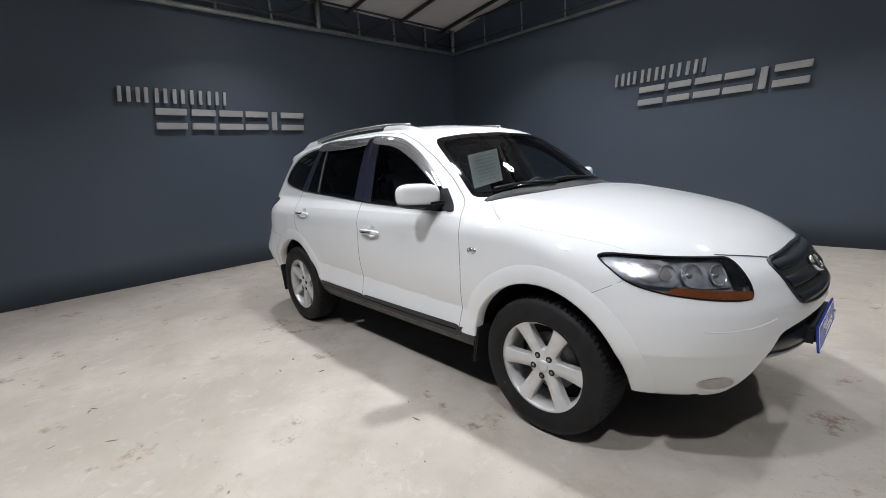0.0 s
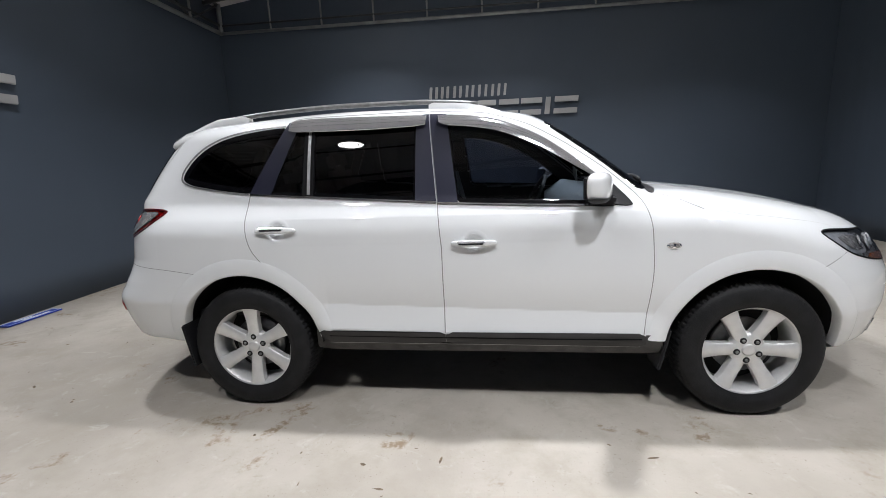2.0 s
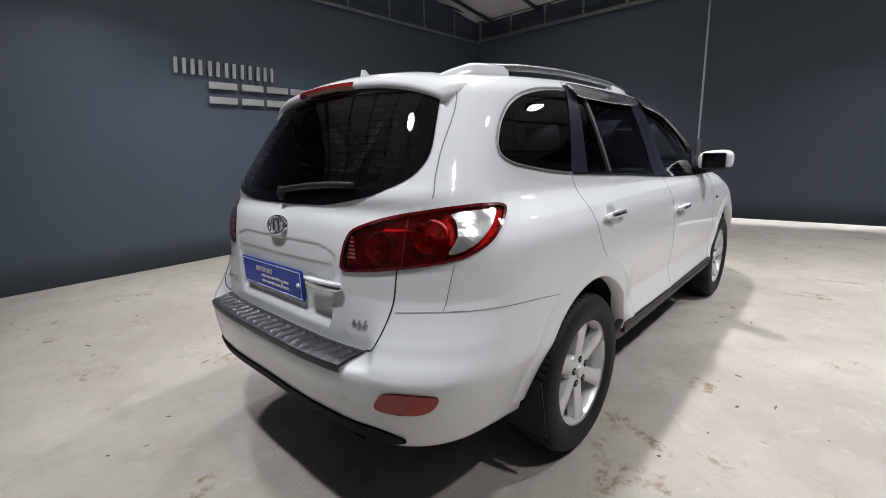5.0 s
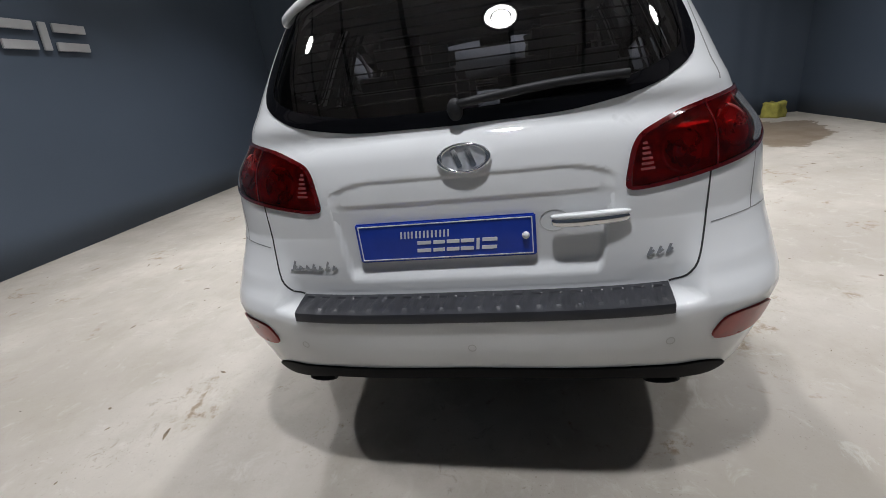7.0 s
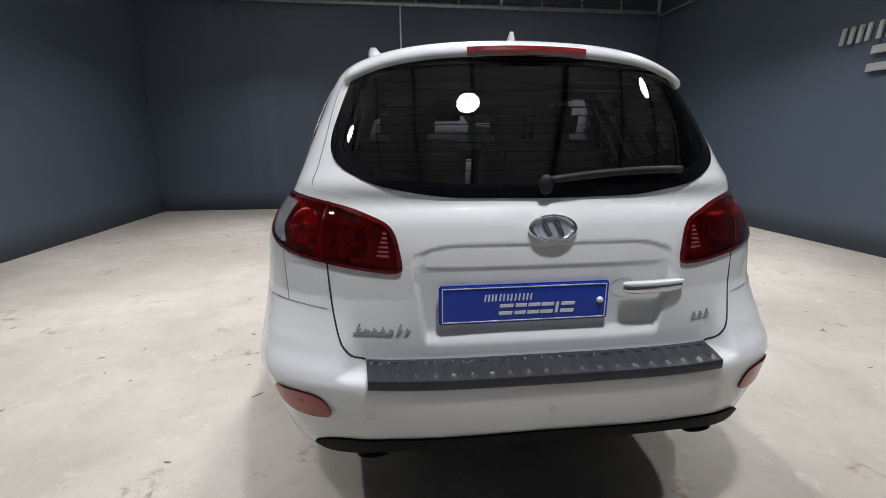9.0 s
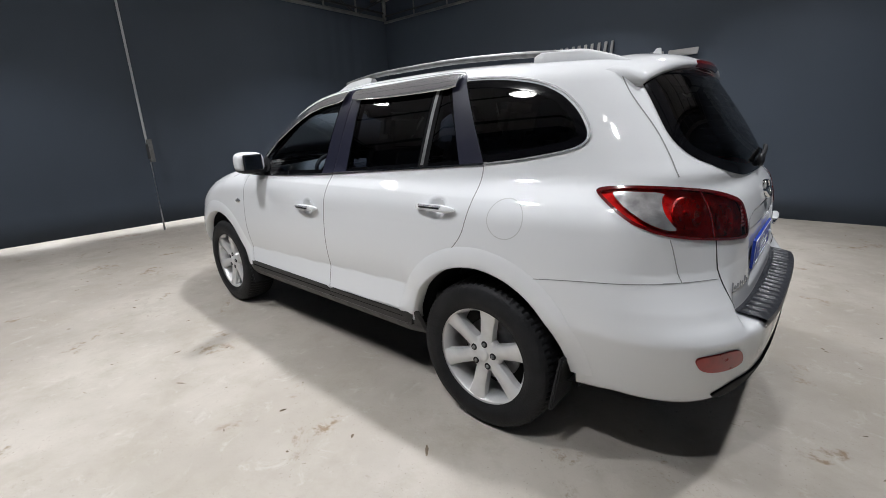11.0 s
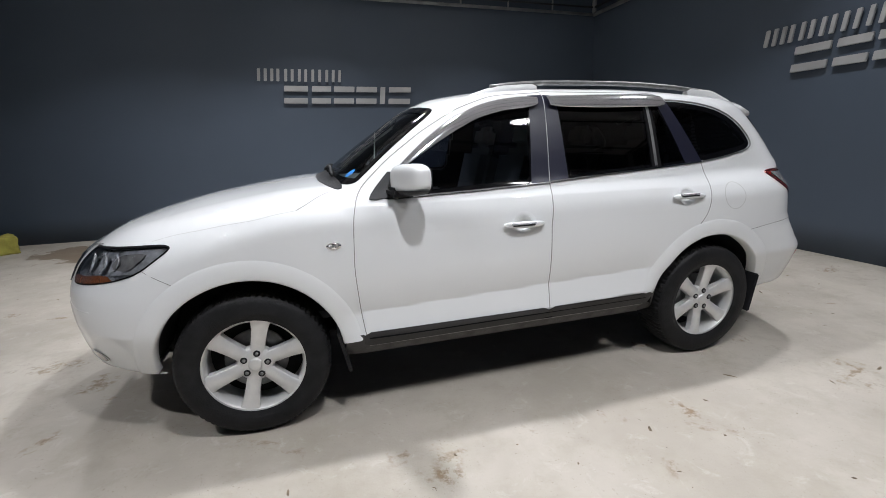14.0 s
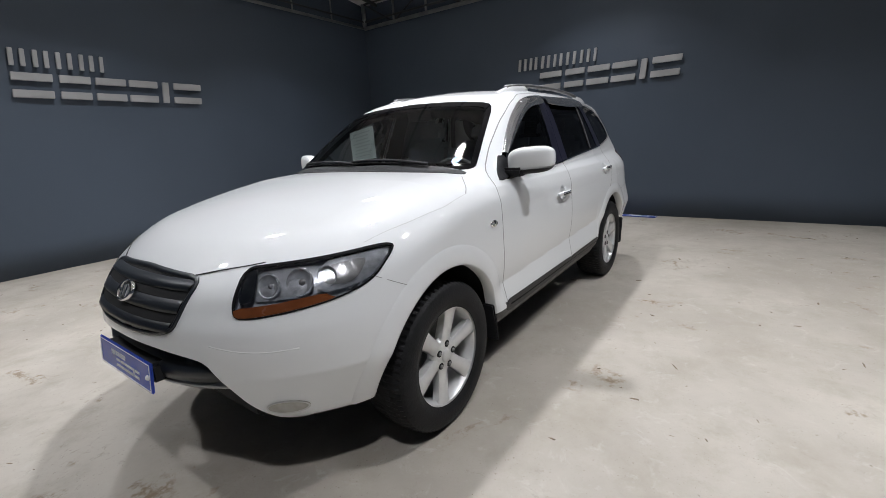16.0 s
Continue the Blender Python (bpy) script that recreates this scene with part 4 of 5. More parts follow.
    line("moulding_ridge", ((-0.86, 0.452), (-0.23, 0.447), (0.80, 0.441)), w, SEAL, car, 0.004, 0.0115, 0)
    # lower doors with their sharp crease
    patch("door_lower", ((-0.2125, 0.462), (-0.2125, 0.702), (0.834, 0.702), (0.820, 0.462)), w, PAINT, fd, 0.0005, 0.0, 0.0105, 0, soft=0.002)
    patch("door_lower", ((-0.2165, 0.462), (-0.2165, 0.702), (-0.902, 0.702), (-0.886, 0.462)), w, PAINT, rd, 0.0005, 0.0, 0.0105, 0, soft=0.002)
    # arch lips
    for hx in (HUB_X, -HUB_X):
        rows, n = [], 60
        for r, off, dip in ((ARCH_R, 0.002, 0.06), (ARCH_R, 0.003, 0.0), (ARCH_R + 0.008, 0.006, 0), (ARCH_R + 0.04, 0.0065, 0), (ARCH_R + 0.078, 0.0058, 0), (ARCH_R + 0.094, 0.0006, 0)):
            q = []
            for i in range(n + 1):
                a = radians(-1 + 174 * i / n) if hx > 0 else radians(8 + 165 * i / n)
                q.append((hx + r * math.cos(a), ARCH_Z + r * math.sin(a)))
            pp = lay(q, w, off)[0]
            pp[:, 1] -= s * dip
            rows.append(pp)
        verts = np.concatenate(rows)
        faces = [(a * (n + 1) + i, a * (n + 1) + i + 1, (a + 1) * (n + 1) + i + 1, (a + 1) * (n + 1) + i) for a in range(5) for i in range(n)]
        link_mesh("arch_lip", verts, faces if s > 0 else [t[::-1] for t in faces], PAINT, car)
        v, fc = [], []
        for i in range(n + 1):
            a = radians(4 + 182 * i / n)
            for yy in (0.925, 0.50):
                yy = yy - 0.11 * max(0.0, math.copysign(1, hx) * math.cos(a)) ** 2 if yy > 0.6 else yy
                v.append((hx + (ARCH_R + 0.012) * math.cos(a), s * yy, ARCH_Z + (ARCH_R + 0.012) * math.sin(a)))
        fc = [(2 * i, 2 * i + 1, 2 * i + 3, 2 * i + 2) for i in range(n)]
        v.append((hx, s * 0.50, ARCH_Z))
        fc += [(2 * i + 1, 2 * i + 3, len(v) - 1) for i in range(n)]
        link_mesh("wheel_arch_liner", v, fc, DARK, car, "black wheel arch liner")
    # handles
    for (dx, dz), door in zip(HANDLES, (fd, rd)):
        p, nn = at_side(dx, dz, s)
        m = frame_on(p, nn)
        rows, nk = [], 36
        for r, off in ((0.078, 0.0003), (0.070, 0.0010), (0.056, 0.0008), (0.049, -0.004), (0.040, -0.015), (0.025, -0.023), (0.009, -0.026), (0.0005, -0.026)):
            rows.append(lay([(dx + r * math.cos(2 * math.pi * i / nk), dz + r * math.sin(2 * math.pi * i / nk) / 1.15) for i in range(nk)], w, off)[0])
        fc = [(a * nk + i, a * nk + (i + 1) % nk, (a + 1) * nk + (i + 1) % nk, (a + 1) * nk + i) for a in range(len(rows) - 1) for i in range(nk)]
        link_mesh("handle_cup", np.concatenate(rows), [t[::-1] for t in fc] if s > 0 else fc, PAINT, door, "round dished handle cup")
        hb = bmesh.new()
        bmesh.ops.create_uvsphere(hb, u_segments=32, v_segments=16, radius=1)
        for v in hb.verts:
            e = [math.copysign(abs(t) ** 0.68, t) for t in v.co]
            v.co = m @ Vector((e[0] * 0.118, 0.027 + e[1] * 0.013 - 0.9 * (e[0] * 0.118) ** 2, e[2] * 0.0165))
        part("handle", hb, PAINT, door, "white pull handle", True)
        sb = bmesh.new()
        box(sb, (0.140, 0.007, 0.012), m @ Matrix.Translation((0.014, 0.0385, 0.0075)) @ pose(0, 0, 0, 38, 0, 0), 0.003)
        part("handle_strip", sb, SILVER, door, "chrome handle strip")
        # black strip that paints the shadow under the chrome one
        sb = bmesh.new()
        box(sb, (0.128, 0.005, 0.007), m @ Matrix.Translation((0.014, 0.0395, -0.003)), 0.002)
        part("handle_shadow_strip", sb, BLACK, door)
    if s > 0:
        c = [(-1.487 + 0.083 * math.cos(a), 1.030 + 0.080 * math.sin(a)) for a in np.linspace(0, 2 * math.pi, 29)[:-1]]
        line("fuel_flap", c, w, PAINT_EDGE, car, 0.0035, closed=True, rounds=0, label="round fuel flap joint")
    # side repeater
    p, nn = at_side(0.936, 0.925, s)
    m = frame_on(p, nn)
    b = bmesh.new()
    bmesh.ops.create_uvsphere(b, u_segments=20, v_segments=10, radius=1, matrix=m @ Matrix.Diagonal((0.036, 0.010, 0.018, 1)))
    rep = part("side_repeater", b, CHROME, car, "oval clear side repeater lamp", True)
    for k in (-0.014, 0.014):
        b = bmesh.new()
        bmesh.ops.create_uvsphere(b, u_segments=14, v_segments=8, radius=1, matrix=m @ Matrix.Translation((k, 0.007, 0)) @ Matrix.Diagonal((0.012, 0.007, 0.011, 1)))
        part("bulb_lens", b, CLEAR_LAMP, rep, "", True)
    # mud flaps
    for mx, mz, h, yw in ((-1.738, 0.37, 0.26, 0.18), (0.925, 0.37, 0.23, 0.16)):
        b = bmesh.new()
        box(b, (0.018, yw, h), pose(mx, s * (0.93 - yw / 2), mz, 0, -10 if mx < 0 else 12, 0), 0.007)
        part("mud_flap", b, BLACK, car, "black rubber mud flap")
    # mirror
    c = Vector((0.562, s * 0.975, 1.222))
    b = bmesh.new()
    bmesh.ops.create_uvsphere(b, u_segments=40, v_segments=24, radius=1)
    for v in b.verts:
        q = v.co
        e = [math.copysign(abs(t) ** 0.62, t) for t in q]
        x = e[0] * (0.060 if e[0] > 0 else 0.052)
        v.co = c + Vector((x - 0.042 * s * e[1], e[1] * 0.118, e[2] * 0.073 + 0.006 * e[1] * s))
    mir = part("wing_mirror", b, PAINT, car, "white wing mirror housing", True)
    b = bmesh.new()
    box(b, (0.012, 0.165, 0.105), Matrix.Translation(c + Vector((-0.056, 0, 0.002))) @ pose(0, 0, 0, 0, 0, 19 * s), 0.005)
    part("mirror_frame", b, BLACK, mir)
    b = bmesh.new()
    box(b, (0.008, 0.150, 0.092), Matrix.Translation(c + Vector((-0.0615, 0, 0.002))) @ pose(0, 0, 0, 0, 0, 19 * s), 0.003)
    part("mirror_glass", b, material_mirror(), mir, "mirror glass")
    b = bmesh.new()
    bmesh.ops.create_uvsphere(b, u_segments=40, v_segments=24, radius=1)
    for v in b.verts:
        e = [math.copysign(abs(t) ** 0.62, t) for t in v.co]
        low = min(e[2], -0.66)
        v.co = c + Vector((e[0] * (0.061 if e[0] > 0 else 0.053) - 0.042 * s * e[1], e[1] * 0.1195, low * 0.075 + 0.006 * e[1] * s))
    part("mirror_base", b, BLACK, mir, "black lower shell", True)
    b = bmesh.new()
    box(b, (0.11, 0.13, 0.05), Matrix.Translation((0.605, s * 0.885, 1.16)) @ pose(0, 0, 0, 0, 0, 8 * s), 0.016)
    part("mirror_arm", b, BLACK, mir)
    patch("mirror_sail", ((0.50, 1.15), (0.755, 1.118), (0.735, 1.155), (0.62, 1.275)), w, BLACK, fd, 0.008, 0.01, 0.04, 1, "black mirror triangle")
    # roof rail
    def rail_y(x):
        return 0.545 - 0.05 * abs(x + 0.78) ** 2
    xs = np.linspace(-1.58, -0.02, 24)
    gx = np.linspace(-1.9, 0.2, 60)
    gz = cast(np.c_[gx, [s * rail_y(x) for x in gx], np.full(60, 2.2)], (0, 0, -1), 1.5, 60)[:, 2]
    top = lambda x: float(np.interp(x, gx, gz))
    rail = link_mesh("roof_rail", *tube([(x, s * rail_y(x), top(x) + 0.036 - 0.010 * abs((x + 0.8) / 0.8) ** 4) for x in xs], 0.016, 10, 0.9), DULL, car, "dark silver roof rail")
    for x0, x1, h in ((-0.30, 0.11, 0.036), (-1.80, -1.40, 0.042)):
        b = bmesh.new()
        n = 14
        rows = []
        for i in range(n + 1):
            x = x0 + (x1 - x0) * i / n
            f = i / n if x0 > -1 else 1 - i / n
            z0, zz = top(x) - 0.012, top(x) + h * max(0.0, min(1, (1 - f) * 2.2) if f > 0.03 else 0.55)
            wv = 0.025
            rows.append([b.verts.new((x, s * rail_y(x) + q * wv, z)) for q, z in ((-1, z0), (-0.75, zz * 0.8 + z0 * 0.2), (-0.35, zz), (0.35, zz), (0.75, zz * 0.8 + z0 * 0.2), (1, z0))])
        for i in range(n):
            for k in range(5):
                b.faces.new((rows[i][k], rows[i + 1][k], rows[i + 1][k + 1], rows[i][k + 1]))
        b.faces.new(rows[0])
        b.faces.new(rows[-1][::-1])
        bmesh.ops.recalc_face_normals(b, faces=b.faces)
        part("rail_foot", b, PAINT, rail, "white rail end cover", angle=50)


def material_mirror():
    found = bpy.data.materials.get("mirror_glass")
    return found or material("mirror_glass", (0.85, 0.87, 0.9), 0.01, 1.0)


for s in (-1, 1):
    side_details(s)


def windscreen():
    scr = patch("windscreen", SCREEN_OUT, on_front, WIND, car, 0.002, 0.0, 0.05, 2, "clear laminated windscreen", 0.05)
    ring("windscreen_band", SCREEN_OUT, on_front, FRIT, scr, 0.026, 0.004)
    patch("cowl", ((0.995, 0.0), (0.982, 0.35), (0.94, 0.62), (0.895, 0.735), (0.86, 0.735), (0.89, 0.5), (0.92, 0.0), (0.89, -0.5), (0.86, -0.735), (0.895, -0.735), (0.94, -0.62), (0.982, -0.35)), on_top, BLACK, scr, 0.005, 0.02, 0.04, 1, "black cowl panel")
    for y0, y1 in ((0.50, -0.10), (-0.08, -0.62)):
        pts = [(y0 + (y1 - y0) * t, 1.208 + 0.014 * (1 - abs(y0 + (y1 - y0) * t) / 0.7) + 0.03 * t * (1 - t) * 2 + 0.012 * t) for t in np.linspace(0, 1, 12)]
        p, _ = lay(pts, on_front, 0.020)
        wip = link_mesh("wiper", *tube(p, 0.009, 6), BLACK, car, "black windscreen wiper")
        p, _ = lay([(a, b - 0.010) for a, b in pts[3:]], on_front, 0.010)
        link_mesh("wiper_blade", *tube(p, 0.006, 6), SEAL, wip)
    # sheet of paper, sticker and mirror behind the glass
    m = pose(0.556, -0.352, 1.352, 8, -4, -6)
    b = box(bmesh.new(), (0.003, 0.270, 0.222), m)
    part("paper_sheet", b, PAPER, scr, "white printed sheet standing behind the glass")
    for k in range(8):
        b = box(bmesh.new(), (0.001, 0.20 - 0.03 * (k % 3), 0.007), m @ Matrix.Translation((0.0025, -0.01 * (k % 2), 0.085 - k * 0.023)))
        part("print_line", b, PRINT, scr)
    patch("round_sticker", [(0.636 + 0.023 * math.cos(a), 1.240 + 0.019 * math.sin(a)) for a in np.linspace(0, 6.283, 15)[:-1]], on_front, BLUE_STICK, scr, 0.0045, 0.0, 0.03, 0, "bright blue round sticker")


windscreen()


def nose():
    gr = patch("grille", GRILLE_OUT, on_front, DARK, car, 0.003, 0.01, 0.04, 2, "dark grey grille with three thick slats")
    ring("grille_surround", GRILLE_OUT, on_front, GRILLE, gr, 0.014, 0.006, lift=0.004)
    for zz, half, th in ((0.878, 0.362, 0.036), (0.812, 0.356, 0.044), (0.742, 0.336, 0.036)):
        rows = []
        ys = np.linspace(-half, half, 25)
        for dz, off in ((-0.5, 0.004), (-0.42, 0.013), (0.0, 0.010), (0.42, 0.006), (0.5, 0.002)):
            rows.append(lay([(y, zz + dz * th) for y in ys], on_front, off)[0])
        n = len(ys)
        link_mesh("slat", np.concatenate(rows), [(a * n + i, a * n + i + 1, (a + 1) * n + i + 1, (a + 1) * n + i) for a in range(4) for i in range(n - 1)], GRILLE, gr)
    p, n = lay([(0.0, 0.826)], on_front, 0.018)
    emblem(Vector(p[0]), Vector(n[0]), 0.062, 0.044, gr)
    it = patch("lower_intake", [(a, max(b, 0.49)) for a, b in INTAKE if b > 0.44], on_front, DARK, FBUMP, -0.09, 0.0, 0.045, 1, "black lower air intake")
    rim = dense(chaikin(INTAKE, 2), 0.015)
    a, b = lay(rim, on_front, 0.0015)[0], lay(rim, on_front, -0.09)[0]
    n = len(rim)
    link_mesh("intake_lip", np.concatenate([a, b]), [(i, (i + 1) % n, n + (i + 1) % n, n + i) for i in range(n) if rim[i].y > 0.43], GRILLE, FBUMP)
    ring("intake_edge", INTAKE, on_front, PAINT, FBUMP, -0.055, 0.0015, 2, 0.015, clip=0.348)
    # bumper bar and skid panel
    ys = np.linspace(-1, 1, 31)
    rows = [lay([(y * half, zz + 0.012 * y**4) for y in ys], on_front, off)[0] for zz, off, half in ((0.512, -0.07, 0.53), (0.508, -0.018, 0.53), (0.495, -0.022, 0.545), (0.465, -0.06, 0.565), (0.430, -0.12, 0.59), (0.405, -0.19, 0.605))]
    n = len(ys)
    link_mesh("skid_panel", np.concatenate(rows), [(a * n + i, a * n + i + 1, (a + 1) * n + i + 1, (a + 1) * n + i) for a in range(len(rows) - 1) for i in range(n - 1)], SKID, FBUMP, "grey lower skid panel")
    for zz, th, out, half, mat in ((0.552, 0.080, -0.010, 0.52, GRILLE),):
        rows, ys = [], np.linspace(-half, half, 31)
        for dz, off in ((-0.5, out - 0.06), (-0.4, out - 0.006), (0.0, out), (0.4, out - 0.006), (0.5, out - 0.06)):
            rows.append(lay([(y, zz + dz * th + 0.02 * (abs(y) / half) ** 3 * (1 if mat is GRILLE else 0.6)) for y in ys], on_front, off)[0])
        n = len(ys)
        link_mesh("bumper_bar" if mat is GRILLE else "skid_panel", np.concatenate(rows), [(a * n + i, a * n + i + 1, (a + 1) * n + i + 1, (a + 1) * n + i) for a in range(4) for i in range(n - 1)], mat, FBUMP)
    pl = plate((2.330, -0.005, 0.546), 90, FBUMP, tilt=6)
    block("plate_bracket", (0.10, 0.46, 0.08), pose(2.274, 0, 0.55), BLACK, FBUMP, "black plastic plate holder", 0.012)
    # joints
    for s in (-1, 1):
        line("bonnet_gap", ((0.93, s * 0.745), (0.985, s * 0.79), (1.04, s * 0.84), (1.09, s * 0.868)), on_top, SEAM, PANEL["bonnet"], 0.004)
        line("bonnet_gap", ((1.09, s * 0.868), (1.28, s * 0.880), (1.50, s * 0.855), (1.72, s * 0.80)), on_top, PAINT_EDGE, PANEL["bonnet"], 0.002)
        line("bonnet_gap", ((-0.99, 0.968), (-1.06, 0.958), (-1.16, 0.945), (-1.262, 0.926)), on_corner(s, 1), SEAM_DEEP, PANEL["bonnet"], 0.0025, 0.003)
    for s in (-1, 1):
        w = on_corner(s, 1)
        bowl = patch("headlamp", HEADLAMP, w, FACET, car, -0.036, 0.0, 0.03, 2, "clear headlamp with twin round reflectors above an amber strip")
        ring("lamp_rim", HEADLAMP, w, SEAL, bowl, 0.006, 0.004, 2, 0.02)
        patch("lamp_mask", ((-1.092, 0.842), (-1.06, 0.945), (-1.015, 0.952), (-1.028, 0.858)), w, GRILLE, bowl, -0.006, 0.0, 0.02, 1)
        ring("lamp_surround", HEADLAMP, w, PAINT, SHELL, -0.05, 0.0012, 2, 0.015)
        # side walls of the bowl
        rim = dense(chaikin(HEADLAMP, 2), 0.02)
        a, b = lay(rim, w, 0.0)[0], lay(rim, w, -0.038)[0]
        n = len(rim)
        link_mesh("lamp_wall", np.concatenate([a, b]), [(i, (i + 1) % n, n + (i + 1) % n, n + i) for i in range(n)], FACET, bowl)
        for u, z, r in ((-0.978, 0.902, 0.044), (-0.868, 0.908, 0.051), (-0.772, 0.918, 0.038)):
            p, nn = lay([(u, z)], w, -0.008)
            nn = (Vector((1, s * 0.30, 0.05)).normalized() + Vector(nn[0]) * 0.9).normalized()
            m = frame_on(Vector(p[0]), nn)
            v, fc = lathe([(r * math.sin(t), -r * 0.45 * math.cos(t)) for t in np.linspace(0.02, 1.5, 9)] + [(r * 1.02, -0.004)], 28)
            link_mesh("reflector", [m @ Vector(q) for q in v], fc, SILVER, bowl, "round chrome reflector")
            v, fc = lathe([(r * 0.26 * math.sin(t), r * 0.30 * math.cos(t) - r * 0.42) for t in np.linspace(0.0, 1.57, 7)], 20)
            link_mesh("bulb", [m @ Vector(q) for q in v], fc, CLEAR_LAMP, bowl)
        patch("lamp_mirror", ((-1.06, 0.855), (-1.045, 0.950), (-0.80, 0.968), (-0.78, 0.858)), w, FACET, bowl, -0.026, 0.0, 0.02, 1)
        patch("lamp_mirror", ((-0.81, 0.860), (-0.80, 0.968), (-0.56, 0.988), (-0.525, 0.978), (-0.60, 0.898), (-0.66, 0.876)), w, FACET, bowl, -0.016, 0.0, 0.02, 1, "faceted silver reflector")
        patch("side_reflector", ((-0.79, 0.895), (-0.775, 0.95), (-0.66, 0.962), (-0.62, 0.958), (-0.66, 0.90), (-0.70, 0.885)), w, CLEAR_LAMP, bowl, -0.010, 0.01, 0.03, 1, "faceted chrome side reflector")
        patch("amber_strip", ((-1.095, 0.803), (-1.10, 0.832), (-0.98, 0.840), (-0.85, 0.856), (-0.78, 0.862), (-0.76, 0.850), (-0.74, 0.842), (-0.90, 0.817), (-1.04, 0.802)), w, AMBER, bowl, 0.0045, 0.006, 0.03, 1, "amber indicator strip")
        patch("lamp_lens", HEADLAMP, w, LENS, bowl, 0.002, 0.0, 0.03, 2, "clear plastic lens")
        # fog lamp
        q = [(s * 0.680 + 0.056 * math.cos(t), 0.426 + 0.031 * math.sin(t)) for t in np.linspace(0, 2 * math.pi, 21)[:-1]]
        fog = patch("fog_lamp", q, on_front, FOG, FBUMP, 0.004, 0.01, 0.025, 0, "hazy oval fog lamp")
        ring("fog_rim", q, on_front, PAINT_EDGE, fog, 0.005, 0.005, 0)
        # bumper feature lines
        for pts, ways in (([(s * (0.50 + 0.02 * k), 0.692 - 0.027 * math.sin(k * 0.17)) for k in range(14)], on_front),):
            q = lay(pts, ways, -0.0035)[0]
            link_mesh("bumper_crease", *tube(q, 0.0048, 8, 0.8), PAINT, FBUMP)


def emblem(p, n, a, b, parent, field=None):
    """A plain oval badge: chrome ring, dull field, one slanted bar."""
    m = frame_on(p, n)
    v, f = [], []
    for i in range(40):
        t = 2 * math.pi * i / 40
        for r, o in ((0.80, -0.004), (0.80, 0.006), (0.90, 0.011), (1.0, 0.005), (1.0, -0.006)):
            v.append(m @ Vector((a * r * math.cos(t), o, b * r * math.sin(t))))
    for i in range(40):
        for k in range(4):
            f.append((i * 5 + k, i * 5 + k + 1, ((i + 1) % 40) * 5 + k + 1, ((i + 1) % 40) * 5 + k))
    badge = link_mesh("badge", v, f, CHROME, parent, "plain oval chrome badge")
    v = [m @ Vector((a * 0.82 * math.cos(t), -0.001, b * 0.82 * math.sin(t))) for t in np.linspace(0, 2 * math.pi, 33)[:-1]]
    link_mesh("badge_field", v, [tuple(range(32))], field or GRILLE, badge, smooth=False)
    for k, (px, tilt, w, h) in enumerate(((-0.26, 22, 0.19, 1.25), (0.26, 22, 0.19, 1.25))):
        bb = bmesh.new()
        box(bb, (a * w, 0.008, b * h), m @ pose(a * px, 0.003, 0, 0, tilt, 0), 0.002)
        part("badge_bar", bb, CHROME, badge)


def plate(at, turn, parent, tilt=0):
    """A blue show plate with a white border and plain bars."""
    m = Matrix.Translation(at) @ pose(0, 0, 0, 0, 0, turn) @ pose(0, 0, 0, -tilt, 0, 0)
    b = bmesh.new()
    box(b, (0.520, 0.010, 0.122), m, 0.004)
    pl = part("number_plate", b, BLUE, parent, "blue show plate with white bars and border")
    def strip(x, z, w, h):
        q = bmesh.new()
        box(q, (w, 0.002, h), m @ Matrix.Translation((x, -0.0058, z)))
        part("plate_print", q, WHITE, pl)
    for x, z, w, h in ((0, 0.0525, 0.503, 0.0028), (0, -0.0525, 0.503, 0.0028), (-0.250, 0, 0.0028, 0.106), (0.250, 0, 0.0028, 0.106)):
        strip(x, z, w, h)
    for row, low, h, stroke, x0, wide in ((SIGN_ROWS[0], 0.010, 0.021, 0.0050, -0.126, 0.272), (SIGN_ROWS[1], -0.034, 0.034, 0.0105, -0.122, 0.272)):
        for a, w in row:
            q = bmesh.new()
            sign_shape(q, x0 + a * wide, low, w * wide, h, 0.12, stroke, 0.002, 0.0, low > 0)
            q.transform(m @ Matrix.Translation((0, -0.0058, 0)))
            part("plate_print", q, WHITE, pl)
    q = bmesh.new()
    bmesh.ops.create_uvsphere(q, u_segments=12, v_segments=8, radius=0.011, matrix=m @ Matrix.Translation((0.232, -0.004, 0.0)))
    part("plate_bolt", q, WHITE, pl, "", True)
    return pl


nose()


